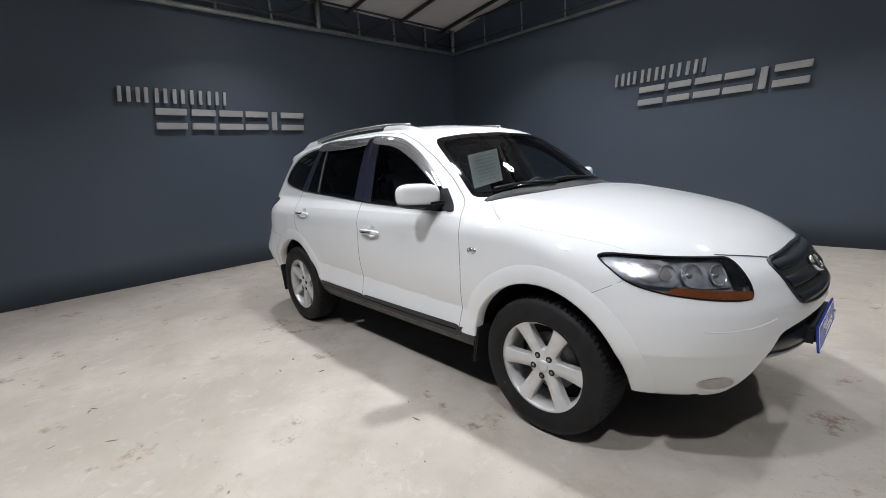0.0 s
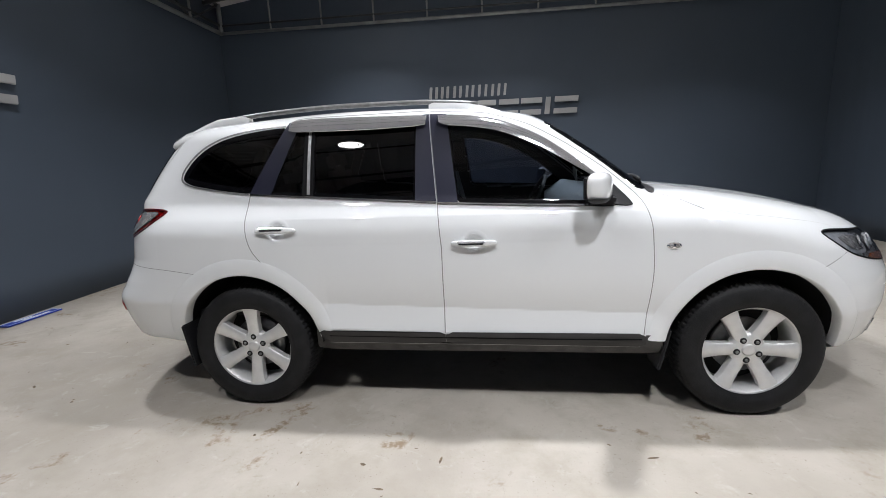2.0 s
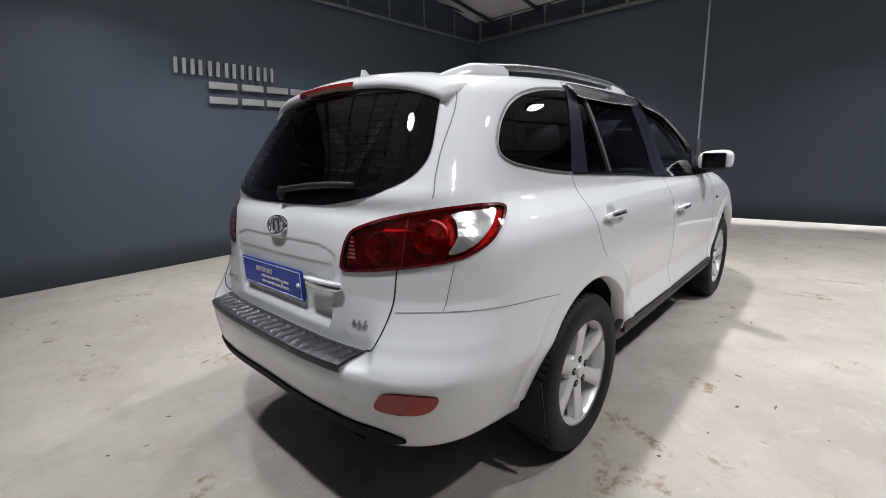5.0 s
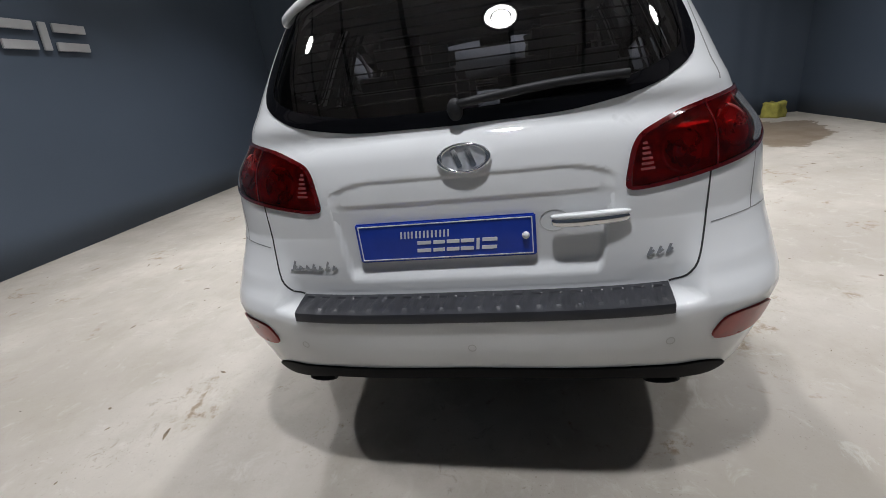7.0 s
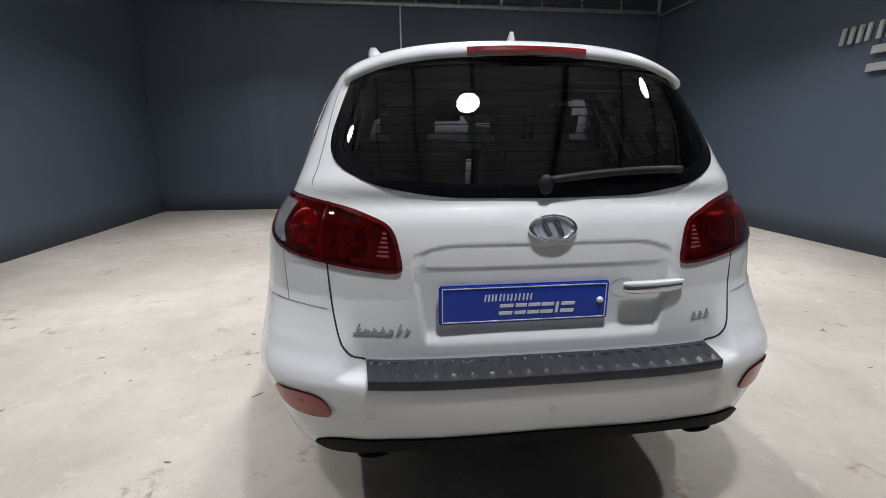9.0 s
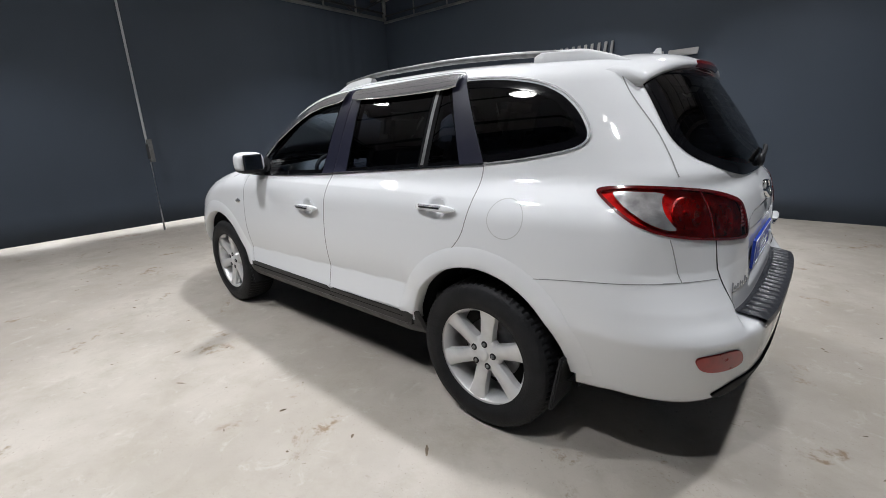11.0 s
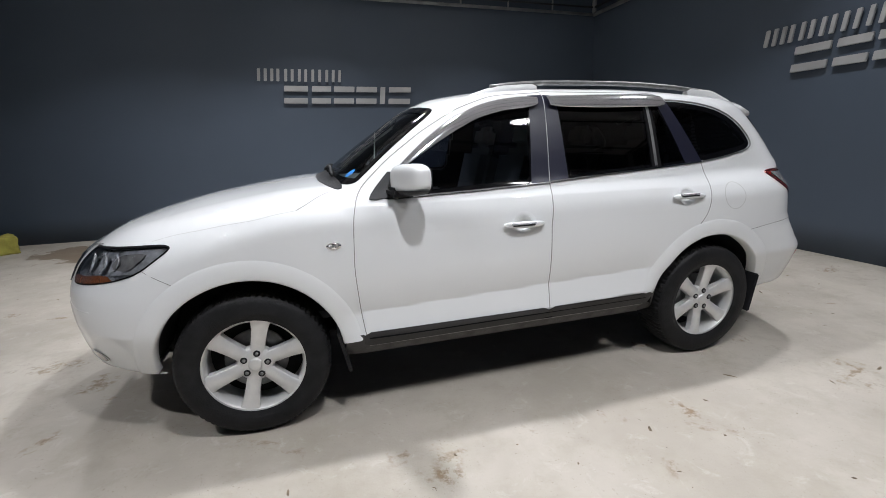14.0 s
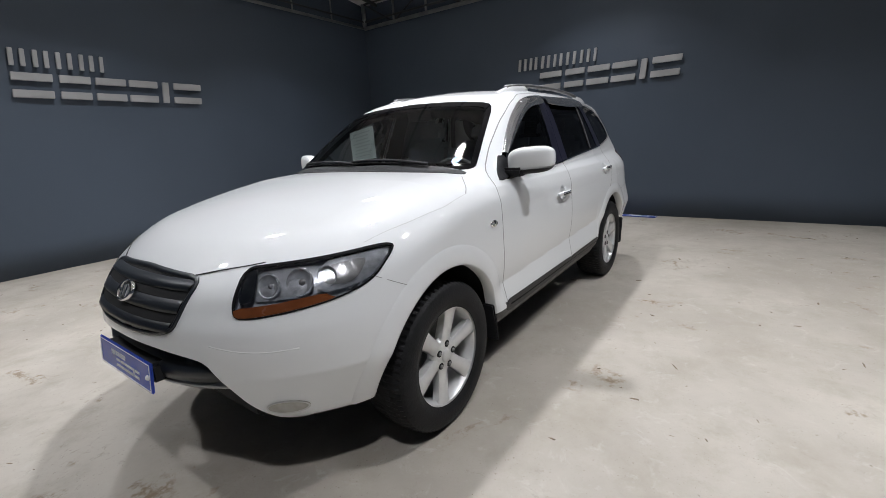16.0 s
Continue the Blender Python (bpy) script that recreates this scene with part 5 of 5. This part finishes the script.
def tail():
    hw = patch("rear_window", HATCH_OUT, on_rear, HATCHGLASS, GATE, 0.002, 0.0, 0.05, 2, "dark tinted rear window with heater wires", 0.012, (1.34, 1.50))
    ring("window_band", HATCH_OUT, on_rear, FRIT, GATE, 0.040, 0.004)
    for k in range(11):
        z = 1.25 + k * 0.027
        line("heater_wire", ((-0.52 + 0.012 * k * 0.4, z), (0.52 - 0.012 * k * 0.4, z)), on_rear, SEAM_DEEP, GATE, 0.002, -0.001, 0)
    pts = [(-0.44 * t, 1.212 + 0.022 * math.sin(math.pi * t * 0.6)) for t in np.linspace(0, 1, 12)]
    p, _ = lay(pts, on_rear, 0.022)
    wip = link_mesh("rear_wiper", *tube(p, 0.010, 8, 1.2), BLACK, GATE, "black rear wiper")
    p, _ = lay([(0.0, 1.205)], on_rear, 0.015)
    b = bmesh.new()
    bmesh.ops.create_uvsphere(b, u_segments=14, v_segments=8, radius=1, matrix=Matrix.Translation(p[0]) @ Matrix.Diagonal((0.016, 0.022, 0.030, 1)))
    part("wiper_pivot", b, BLACK, GATE, "", True)
    # dished plate panel
    patch("plate_panel", ((0.445, 0.714), (0.445, 1.066), (-0.445, 1.066), (-0.445, 0.714)), on_rear, PAINT, GATE, 0.0004, 0.0, 0.008, 0, "pressed panel round the plate", 0.003)
    pl = plate((-2.2655, 0.065, 0.863), -90, GATE, tilt=0)
    b = bmesh.new()
    p, n = lay([(-0.335, 0.897)], on_rear, 0.026)
    m = frame_on(Vector(p[0]), Vector(n[0]))
    bmesh.ops.create_uvsphere(b, u_segments=36, v_segments=18, radius=1)
    for v in b.verts:
        e = [math.copysign(abs(t) ** 0.55, t) for t in v.co]
        v.co = m @ Vector((e[0] * 0.102, e[1] * 0.012 - 0.6 * (e[0] * 0.102) ** 2, e[2] * (0.016 + 0.002 * e[0])))
    grip = part("tailgate_handle", b, CHROME, GATE, "chrome tailgate handle", True)
    b = bmesh.new()
    bmesh.ops.create_uvsphere(b, u_segments=36, v_segments=18, radius=1)
    for v in b.verts:
        e = [math.copysign(abs(t) ** 0.55, t) for t in v.co]
        v.co = m @ Vector((e[0] * 0.104, 0.003 + e[1] * 0.013 - 0.6 * (e[0] * 0.104) ** 2, 0.0155 + e[2] * 0.0072))
    part("handle_cap", b, PAINT, grip, "white upper face of the handle", True)
    q = [(-0.245 + 0.040 * math.cos(t), 0.895 + 0.031 * math.sin(t)) for t in np.linspace(0, 2 * math.pi, 25)[:-1]]
    rows = [lay([(-0.245 + (a + 0.245) * r, 0.895 + (c - 0.895) * r) for a, c in q], on_rear, off)[0] for r, off in ((1.0, 0.0012), (0.95, 0.0015), (0.86, -0.002), (0.6, -0.008), (0.05, -0.010))]
    k = len(q)
    # greyed paint here puts the cup's shade into its colour
    link_mesh("handle_cup", np.concatenate(rows), [(a * k + i, (a + 1) * k + i, (a + 1) * k + (i + 1) % k, a * k + (i + 1) % k) for a in range(len(rows) - 1) for i in range(k)], PAINT_EDGE, GATE, "round dished handle cup")
    p, n = lay([(-0.014, 1.083)], on_rear, 0.006)
    emblem(Vector(p[0]), Vector(n[0]), 0.074, 0.041, GATE, SILVER)
    # two badges of plain slanted strokes
    for y0, y1, z, heights, sweep in ((0.575, 0.405, 0.792, (0.030, 0.016, 0.018, 0.022, 0.016, 0.030, 0.018), True), (-0.482, -0.556, 0.792, (0.022, 0.022, 0.026), False)):
        step = (y1 - y0) / len(heights)
        for i, h in enumerate(heights):
            y = y0 + step * (i + 0.2)
            line("badge_bar", ((y, z - 0.012), (y - 0.42 * h, z - 0.012 + h)), on_rear, BADGE, GATE, 0.0052, 0.005, 0)
            line("badge_bar", ((y - 0.004, z - 0.008), (y + step * 0.62, z - 0.006 + 0.3 * h)), on_rear, BADGE, GATE, 0.005, 0.005, 0)
        if sweep:
            line("badge_bar", ((y0 + 0.004, z - 0.012), (y0 - 0.05, z - 0.006), (y0 - 0.11, z - 0.012)), on_rear, BADGE, GATE, 0.004, 0.005, 1)
    # joints
    for s in (-1, 1):
        line("tailgate_gap", ((s * 0.650, 0.985), (s * 0.642, 0.86), (s * 0.618, 0.755), (s * 0.585, 0.712), (s * 0.545, 0.700)), on_rear, SEAM_DEEP, GATE, 0.005)
        line("tailgate_gap", [(float(GATE_X(z)), float(z)) for z in np.linspace(1.20, 1.60, 12)], on_side(s), SEAM, GATE, 0.003)
        line("corner_gap", ((s * 0.80, 1.0), (s * 0.79, 0.9), (s * 0.785, 0.853)), on_rear, SEAM, car, 0.0022)
        line("bumper_gap", ((s * 0.655, 0.846), (s * 0.74, 0.852), (s * 0.83, 0.853)), on_rear, SEAM, RBUMP, 0.0022)
        # tail lamp
        w = on_corner(s, -1)
        lamp = patch("tail_lamp", TAILLAMP, w, LAMP_BACK, car, -0.014, 0.0, 0.022, 2, "red wrap-round tail lamp with a clear reversing section")
        rim = dense(chaikin(TAILLAMP, 2), 0.02)
        a, b = lay(rim, w, 0.001)[0], lay(rim, w, -0.016)[0]
        n = len(rim)
        link_mesh("lamp_wall", np.concatenate([a, b]), [(i, (i + 1) % n, n + (i + 1) % n, n + i) for i in range(n)], RED_DARK, lamp)
        ring("lamp_surround", TAILLAMP, w, PAINT, SHELL, -0.045, 0.0008, 2, 0.012)
        ring("lamp_rim", TAILLAMP, w, RED_DARK, lamp, 0.009, 0.0065, 2, 0.016)
        patch("red_lens", TAILLAMP, w, RED_LENS, lamp, 0.005, 0.006, 0.022, 2, "glossy red lens")
        patch("reversing_lens", ((-0.745, 1.149), (-0.756, 1.160), (-0.905, 1.156), (-0.884, 1.131), (-0.881, 1.092), (-0.898, 1.061), (-0.920, 1.037), (-0.887, 1.036), (-0.822, 1.062), (-0.770, 1.105)), w, CLEAR_LAMP, lamp, 0.0065, 0.006, 0.022, 1, "clear reversing lens")
        for u, z, r in ((-0.968, 1.092, 0.054), (-1.140, 1.052, 0.052)):
            p, nn = lay([(u, z)], w, -0.0125)
            m = frame_on(Vector(p[0]), (Vector(nn[0]) + Vector((-0.12, 0, 0))).normalized())
            v, fc = lathe([(r * math.sin(t), r * 0.16 * (1 - math.cos(t))) for t in np.linspace(0.02, 1.45, 9)] + [(r * 1.10, r * 0.10), (r * 1.12, 0.0)], 28)
            link_mesh("lamp_chamber", [m @ Vector(q) for q in v], fc, LAMP_CUP, lamp, "round deep red chamber")
            v, fc = lathe([(r * 0.26 * math.sin(t), r * 0.24 * math.cos(t)) for t in np.linspace(0.0, 1.57, 7)], 16)
            link_mesh("bulb", [m @ Vector(q) for q in v], fc, LAMP_CUP, lamp)
        for k in range(6):
            zz = 1.018 + 0.0125 * k
            line("lens_rib", ((-1.216 - 0.001 * k, zz), (-1.246 + 0.003 * k, zz - 0.001)), w, PINK, lamp, 0.0065, 0.0058, 0)
        line("lamp_split", ((-1.064, 0.993), (-1.050, 1.08), (-1.031, 1.163)), w, RED_DARK, lamp, 0.004, 0.0066, 1)
        # bumper reflector
        wr = on_corner(s, -1)
        patch("bumper_reflector", ((-0.958, 0.616), (-1.02, 0.624), (-1.106, 0.626), (-1.150, 0.615), (-1.178, 0.557), (-1.11, 0.547), (-1.03, 0.550), (-0.984, 0.567)), wr, RED_MATT, RBUMP, 0.007, 0.012, 0.02, 2, "faded red bumper reflector")
    for y in (-0.53, 0.0, 0.53):
        q = [(y + 0.011 * math.cos(t), 0.568 + 0.011 * math.sin(t)) for t in np.linspace(0, 2 * math.pi, 13)[:-1]]
        line("parking_sensor", q, on_rear, PAINT_EDGE, RBUMP, 0.0025, closed=True, rounds=0)
    # ribbed step pad on the bumper
    ys = np.linspace(-0.545, 0.545, 229)
    lip = lay([(y, 0.640) for y in ys], on_rear, 0.0)[0][:, 0]
    rows = []
    for f, zz, out in ((-0.1, 0.680, 0), (0.0, 0.7005, 0), (0.30, 0.6992, 0), (0.33, 0.694, 1), (0.42, 0.693, 1), (0.55, 0.692, 1), (0.82, 0.691, 1), (0.90, 0.689, 0), (1.0, 0.686, 0), (1.02, 0.679, 0), (1.02, 0.660, 0), (0.98, 0.655, 0)):
        row = []
        for y, xl in zip(ys, lip):
            x0, x1 = -2.262 + 0.10 * y * y, xl - 0.006
            wave = math.sin((y + 0.545 + 0.012 * math.sin(f * 5)) * 2 * math.pi / 0.0545)
            row.append((x0 + (x1 - x0) * f, y * (1 - 0.02 * f), zz + (0.0042 * min(1.0, max(0.0, wave * 3.0)) if out else 0)))
        rows.append(row)
    n = len(ys)
    verts = np.concatenate(rows)
    faces = [(a * n + i + 1, a * n + i, (a + 1) * n + i, (a + 1) * n + i + 1) for a in range(len(rows) - 1) for i in range(n - 1)]
    pad = link_mesh("bumper_step_pad", verts, faces, PAD, RBUMP, "black ribbed plastic step pad")
    pad.data.set_sharp_from_angle(angle=radians(35))
    low = patch("lower_valance", ((0.725, 0.425), (0.65, 0.468), (0.47, 0.486), (0, 0.494), (-0.47, 0.486), (-0.65, 0.468), (-0.725, 0.425), (-0.66, 0.405), (-0.45, 0.448), (0, 0.458), (0.45, 0.448), (0.66, 0.405)), on_rear, SEAL, RBUMP, 0.008, 0.05, 0.05, 2, "black lower valance")
    # black sheet set in below the valance, painting the shade there
    patch("valance_shade", ((0.66, 0.435), (0.45, 0.462), (0, 0.468), (-0.45, 0.462), (-0.66, 0.435), (-0.64, 0.35), (0.64, 0.35)), on_rear, DARK, RBUMP, -0.045, 0.0, 0.06, 0)
    for s in (-1, 1):
        v, f = lathe(((0.026, 0.0), (0.031, 0.0), (0.031, 0.14), (0.026, 0.14)), 24, True)
        link_mesh("exhaust_tip", [(-2.30 + y, s * 0.53 + x * 1.6, 0.405 + z * 0.5) for x, y, z in v], f, BLACK, car, "dark exhaust tip")
    # spoiler with brake light and fin aerial
    ys = np.linspace(-0.60, 0.60, 41)
    rows = []
    sec = ((-1.70, 0.004), (-1.80, 0.012), (-1.90, 0.004), (-1.965, -0.018), (-1.972, -0.034), (-1.962, -0.048), (-1.90, -0.046), (-1.84, -0.062))
    for x0, dz in sec:
        row = []
        for y in ys:
            k = abs(y) / 0.60
            pull = 0.085 * k**3
            x = x0 + pull * (1 if x0 < -1.75 else 0.4)
            zr = 1.678 - 0.10 * (-1.7 - max(x0, -1.86)) - 0.05 * (y / 0.62) ** 2 - 0.040 * k**6
            row.append((x, y, zr + dz - 0.10 * max(0, -1.86 - x0)))
        rows += row
    n = len(ys)
    faces = [(a * n + i, a * n + i + 1, (a + 1) * n + i + 1, (a + 1) * n + i) for a in range(len(sec) - 1) for i in range(n - 1)]
    faces += [tuple(a * n for a in range(len(sec))), tuple(a * n + n - 1 for a in reversed(range(len(sec))))]
    sp = link_mesh("roof_spoiler", rows, faces, PAINT, car, "white roof spoiler", smooth=True)
    b = bmesh.new()
    rows = []
    for i in range(13):
        y = -0.20 + 0.40 * i / 12
        cx, cz = -1.968 + 0.35 * y * y, 1.622 - 0.10 * y * y
        rows.append([b.verts.new((cx + dx, y, cz + dz)) for dx, dz in ((0.03, 0.014), (-0.010, 0.010), (-0.016, -0.004), (-0.008, -0.018), (0.03, -0.018))])
    for i in range(12):
        for k in range(5):
            b.faces.new((rows[i][k], rows[i + 1][k], rows[i + 1][(k + 1) % 5], rows[i][(k + 1) % 5]))
    b.faces.new(rows[0])
    b.faces.new(rows[-1][::-1])
    bmesh.ops.recalc_face_normals(b, faces=b.faces)
    part("high_brake_light", b, RED, sp, "red high-level brake light")
    b = bmesh.new()
    vs = []
    for x, z, w in ((-1.62, 0.0, 0.02), (-1.70, 0.02, 0.016), (-1.745, 0.075, 0.005), (-1.762, 0.074, 0.005), (-1.77, 0.0, 0.02)):
        vs.append([b.verts.new((x, q * w, 1.648 + z)) for q in (-1, 1)])
    for i in range(5):
        j = (i + 1) % 5
        b.faces.new((vs[i][0], vs[i][1], vs[j][1], vs[j][0]))
    b.faces.new([q[0] for q in vs][::-1])
    b.faces.new([q[1] for q in vs])
    part("fin_aerial", b, PAINT, car, "small white fin aerial")


tail()


def rim_mesh():
    """The deep barrel; y points outwards."""
    return lathe(((0.226, -0.19), (0.238, -0.185), (0.222, -0.10), (0.218, -0.01), (0.232, 0.012), (0.247, 0.016), (0.252, 0.008), (0.250, -0.012), (0.240, -0.02)), 72)


def spoke_mesh(k):
    verts, faces, rows = [], [], []
    a0 = radians(90 + 60 * k)
    er, et = (math.cos(a0), math.sin(a0)), (-math.sin(a0), math.cos(a0))
    for r, w, y, d in ((0.045, 0.036, -0.006, 0.045), (0.080, 0.033, -0.008, 0.045), (0.13, 0.0335, -0.002, 0.045), (0.18, 0.037, 0.004, 0.042), (0.215, 0.043, 0.007, 0.040), (0.232, 0.053, 0.009, 0.030), (0.240, 0.062, 0.009, 0.024)):
        row = []
        for t, dy in ((-1.0, -d), (-1.0, -0.006), (-0.82, 0.0), (0.0, 0.003), (0.82, 0.0), (1.0, -0.006), (1.0, -d)):
            row.append(len(verts))
            verts.append((r * er[0] + t * w * et[0], y + dy, r * er[1] + t * w * et[1]))
        rows.append(row)
    for i in range(len(rows) - 1):
        for j in range(6):
            faces.append((rows[i][j], rows[i + 1][j], rows[i + 1][j + 1], rows[i][j + 1]))
    return verts, faces


def tyre_mesh():
    prof = ((0.236, -0.115), (0.262, -0.122), (0.31, -0.124), (0.340, -0.112), (0.353, -0.098), (0.3605, -0.075), (0.362, -0.046), (0.362, -0.015), (0.362, 0.015), (0.362, 0.046), (0.3605, 0.075), (0.353, 0.098), (0.340, 0.112), (0.325, 0.119), (0.300, 0.1235), (0.275, 0.1225), (0.262, 0.1195), (0.250, 0.112), (0.236, 0.108))
    n = 216
    verts, faces, k = [], [], len(prof)
    for i in range(n):
        a = 2 * math.pi * i / n
        for j, (r, y) in enumerate(prof):
            cut = 0.0
            if 3 < j < 12:
                shift = 1 if j in (6, 7) else 2 if j in (8, 9) else 0
                if (i + shift) % 3 == 0:
                    cut = 0.007 if j not in (7, 8) else 0.003
            if i % 3 == 0 and j in (4, 11):
                cut = 0.005
            verts.append(((r - cut) * math.cos(a), y, (r - cut) * math.sin(a)))
    for i in range(n):
        j = (i + 1) % n
        faces += [(i * k + s, j * k + s, j * k + s + 1, i * k + s + 1) for s in range(k - 1)]
    return verts, faces


SPIN = {(True, -1): 30, (False, -1): -1, (True, 1): -12, (False, 1): -9}


def wheels():
    first = None
    for hx in (HUB_X, -HUB_X):
        for s in (-1, 1):
            m = Matrix.Translation((hx, s * 0.805, 0.361)) @ (Matrix.Identity(4) if s > 0 else pose(0, 0, 0, 0, 0, 180)) @ pose(0, 0, 0, 0, SPIN[hx > 0, s], 0)
            if first is None:
                v, f = rim_mesh()
                first = link_mesh("wheel", [(x, y + 0.088, z) for x, y, z in v], f, ALLOY, car, "silver six-spoke alloy wheel")
                first.data.set_sharp_from_angle(angle=radians(38))
                for k in range(6):
                    v, f = spoke_mesh(k)
                    link_mesh("spoke", [(x, y + 0.088, z) for x, y, z in v], f, ALLOY, first).data.set_sharp_from_angle(angle=radians(38))
                v, f = lathe(((0.0, -0.004), (0.055, -0.004), (0.078, -0.009), (0.088, -0.018), (0.088, -0.05)), 40)
                link_mesh("hub", [(x, y + 0.088, z) for x, y, z in v], f, ALLOY, first)
                ty = link_mesh("tyre", *tyre_mesh(), RUBBER, first, "black road tyre")
                ty.data.set_sharp_from_angle(angle=radians(25))
                v, f = lathe(((0.0, 0.094), (0.024, 0.094), (0.032, 0.090), (0.034, 0.080)), 28)
                link_mesh("centre_cap", v, f, ALLOY, first, "round wheel centre cap")
                for k in range(5):
                    a = radians(90 + 72 * k)
                    v, f = lathe(((0.0, 0.0925), (0.006, 0.0925), (0.0085, 0.089), (0.0085, 0.066)), 10)
                    link_mesh("wheel_nut", [(x + 0.057 * math.cos(a), y, z + 0.057 * math.sin(a)) for x, y, z in v], f, DULL, first)
                    # dark ring proud of the hub, painting the shade of a sunk nut hole
                    v, f = lathe(((0.0080, 0.0865), (0.0155, 0.0872), (0.0165, 0.0855), (0.0165, 0.074), (0.0080, 0.074)), 14, True)
                    link_mesh("nut_well_shade", [(x + 0.057 * math.cos(a), y, z + 0.057 * math.sin(a)) for x, y, z in v], f, DARK, first)
                v, f = lathe(((0.05, 0.012), (0.150, 0.012), (0.150, -0.01), (0.05, -0.01)), 48, True)
                link_mesh("brake_disc", v, f, DULL, first, "grey steel brake disc")
                # black disc added behind the spokes to paint the dark inside the wheel
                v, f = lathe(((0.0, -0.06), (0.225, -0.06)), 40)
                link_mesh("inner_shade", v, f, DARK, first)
                first.matrix_world = m
            else:
                copy_thing(first, m)


wheels()


def underside():
    block("underbody", (4.2, 1.0, 0.12), pose(-0.02, 0, 0.37), DARK, car, "dark underbody", 0.02)
    block("underbody_middle", (1.72, 1.70, 0.06), pose(-0.02, 0, 0.38), DARK, car, "", 0.01)
    for x, sx, w in ((1.90, 0.30, 1.10), (-2.02, 0.42, 1.20)):
        block("under_panel", (sx, w, 0.03), pose(x, 0, 0.415), DARK, car, "", 0.01)


underside()


def cabin():
    """Seats, dashboard and steering wheel seen through the glass."""
    block("cabin_floor", (3.2, 1.5, 0.04), pose(-0.5, 0, 0.52), CABIN, car)
    b = bmesh.new()
    vs = []
    for y in np.linspace(-0.72, 0.72, 13):
        hump = 0.045 * math.exp(-((y - 0.38) / 0.2) ** 2)
        vs.append([b.verts.new((x, y, z)) for x, z in ((0.98, 1.13), (0.80, 1.165 + hump * 0.3), (0.60, 1.165 + hump), (0.50, 1.09 + hump * 0.5), (0.52, 0.80), (0.62, 0.70))])
    for i in range(12):
        for k in range(5):
            b.faces.new((vs[i][k], vs[i + 1][k], vs[i + 1][k + 1], vs[i][k + 1]))
    bmesh.ops.recalc_face_normals(b, faces=b.faces)
    part("dashboard", b, DASH, car, "grey dashboard", True)
    v, f = [], []
    m = Matrix.Translation((0.38, 0.38, 1.07)) @ pose(0, 0, 0, 0, -62, 0)
    for i in range(36):
        t = 2 * math.pi * i / 36
        for k in range(8):
            u = 2 * math.pi * k / 8
            r = 0.185 + 0.015 * math.cos(u)
            v.append(m @ Vector((r * math.cos(t), r * math.sin(t), 0.015 * math.sin(u))))
    f = [(i * 8 + k, ((i + 1) % 36) * 8 + k, ((i + 1) % 36) * 8 + (k + 1) % 8, i * 8 + (k + 1) % 8) for i in range(36) for k in range(8)]
    sw = link_mesh("steering_wheel", v, f, CABIN, car, "dark steering wheel")
    bb = bmesh.new()
    box(bb, (0.12, 0.16, 0.05), m, 0.02)
    box(bb, (0.03, 0.36, 0.02), m, 0.006)
    part("wheel_boss", bb, CABIN, sw)
    def seat(x, y, w, lean=14):
        b = bmesh.new()
        box(b, (0.52, w, 0.16), pose(x + 0.24, y, 0.72, 0, -6, 0), 0.05)
        cush = part("seat", b, SEATM, car, "grey fabric seat", angle=60)
        b = bmesh.new()
        box(b, (0.15, w, 0.62), pose(x - 0.06, y, 1.04, 0, -lean, 0), 0.06)
        part("backrest", b, SEATM, cush, "", angle=60)
        b = bmesh.new()
        box(b, (0.10, min(w, 0.27), 0.17), pose(x - 0.155, y, 1.42, 0, -lean, 0), 0.04)
        part("headrest", b, SEATM, cush, "", angle=60)
        for q in (-0.06, 0.06):
            bar("headrest_stem", (x - 0.14, y + q, 1.30), (x - 0.155, y + q, 1.38), 0.007, DULL, cush)
    for y in (-0.37, 0.37):
        seat(-0.18, y, 0.50)
        seat(-1.05, y, 0.60)
    b = bmesh.new()
    box(b, (0.03, 0.24, 0.07), pose(0.30, 0, 1.53, 0, 12, 0), 0.012)
    part("inner_mirror", b, CABIN, car, "dark inside mirror")


cabin()


# ---- litter on the floor ----
def litter():
    """Dry leaf scraps, twigs and dirt crumbs strewn over the concrete."""
    rng = random.Random(7)
    verts, faces = [], []
    for _ in range(520):
        while True:
            x, y = rng.uniform(-4.2, 4.9), rng.uniform(-4.6, 4.4)
            if not (abs(x) < 2.5 and abs(y) < 1.15):
                break
        size, turn = rng.choice((0.004, 0.005, 0.006, 0.008, 0.010, 0.014, 0.018)), rng.uniform(0, 6.28)
        long = rng.choice((0.8, 1.1, 1.5, 2.0, 3.2))
        n, base = 7, len(verts)
        lift = size * rng.uniform(0.15, 0.4)
        for i in range(n):
            a = 2 * math.pi * i / n
            r = size * rng.uniform(0.45, 1.0)
            px, py = r * long * math.cos(a), r * 0.55 * math.sin(a)
            verts.append((x + px * math.cos(turn) - py * math.sin(turn), y + px * math.sin(turn) + py * math.cos(turn), rng.uniform(0.0005, 0.1 * size + 0.001)))
        verts.append((x, y, lift))
        faces += [(base + i, base + (i + 1) % n, base + n) for i in range(n)]
    ob = link_mesh("leaf_litter", verts, faces, LEAF, smooth=False)
    tagged(ob, "dry brown leaf scraps and dirt crumbs strewn on the floor", "litter", kind="stuff")


litter()
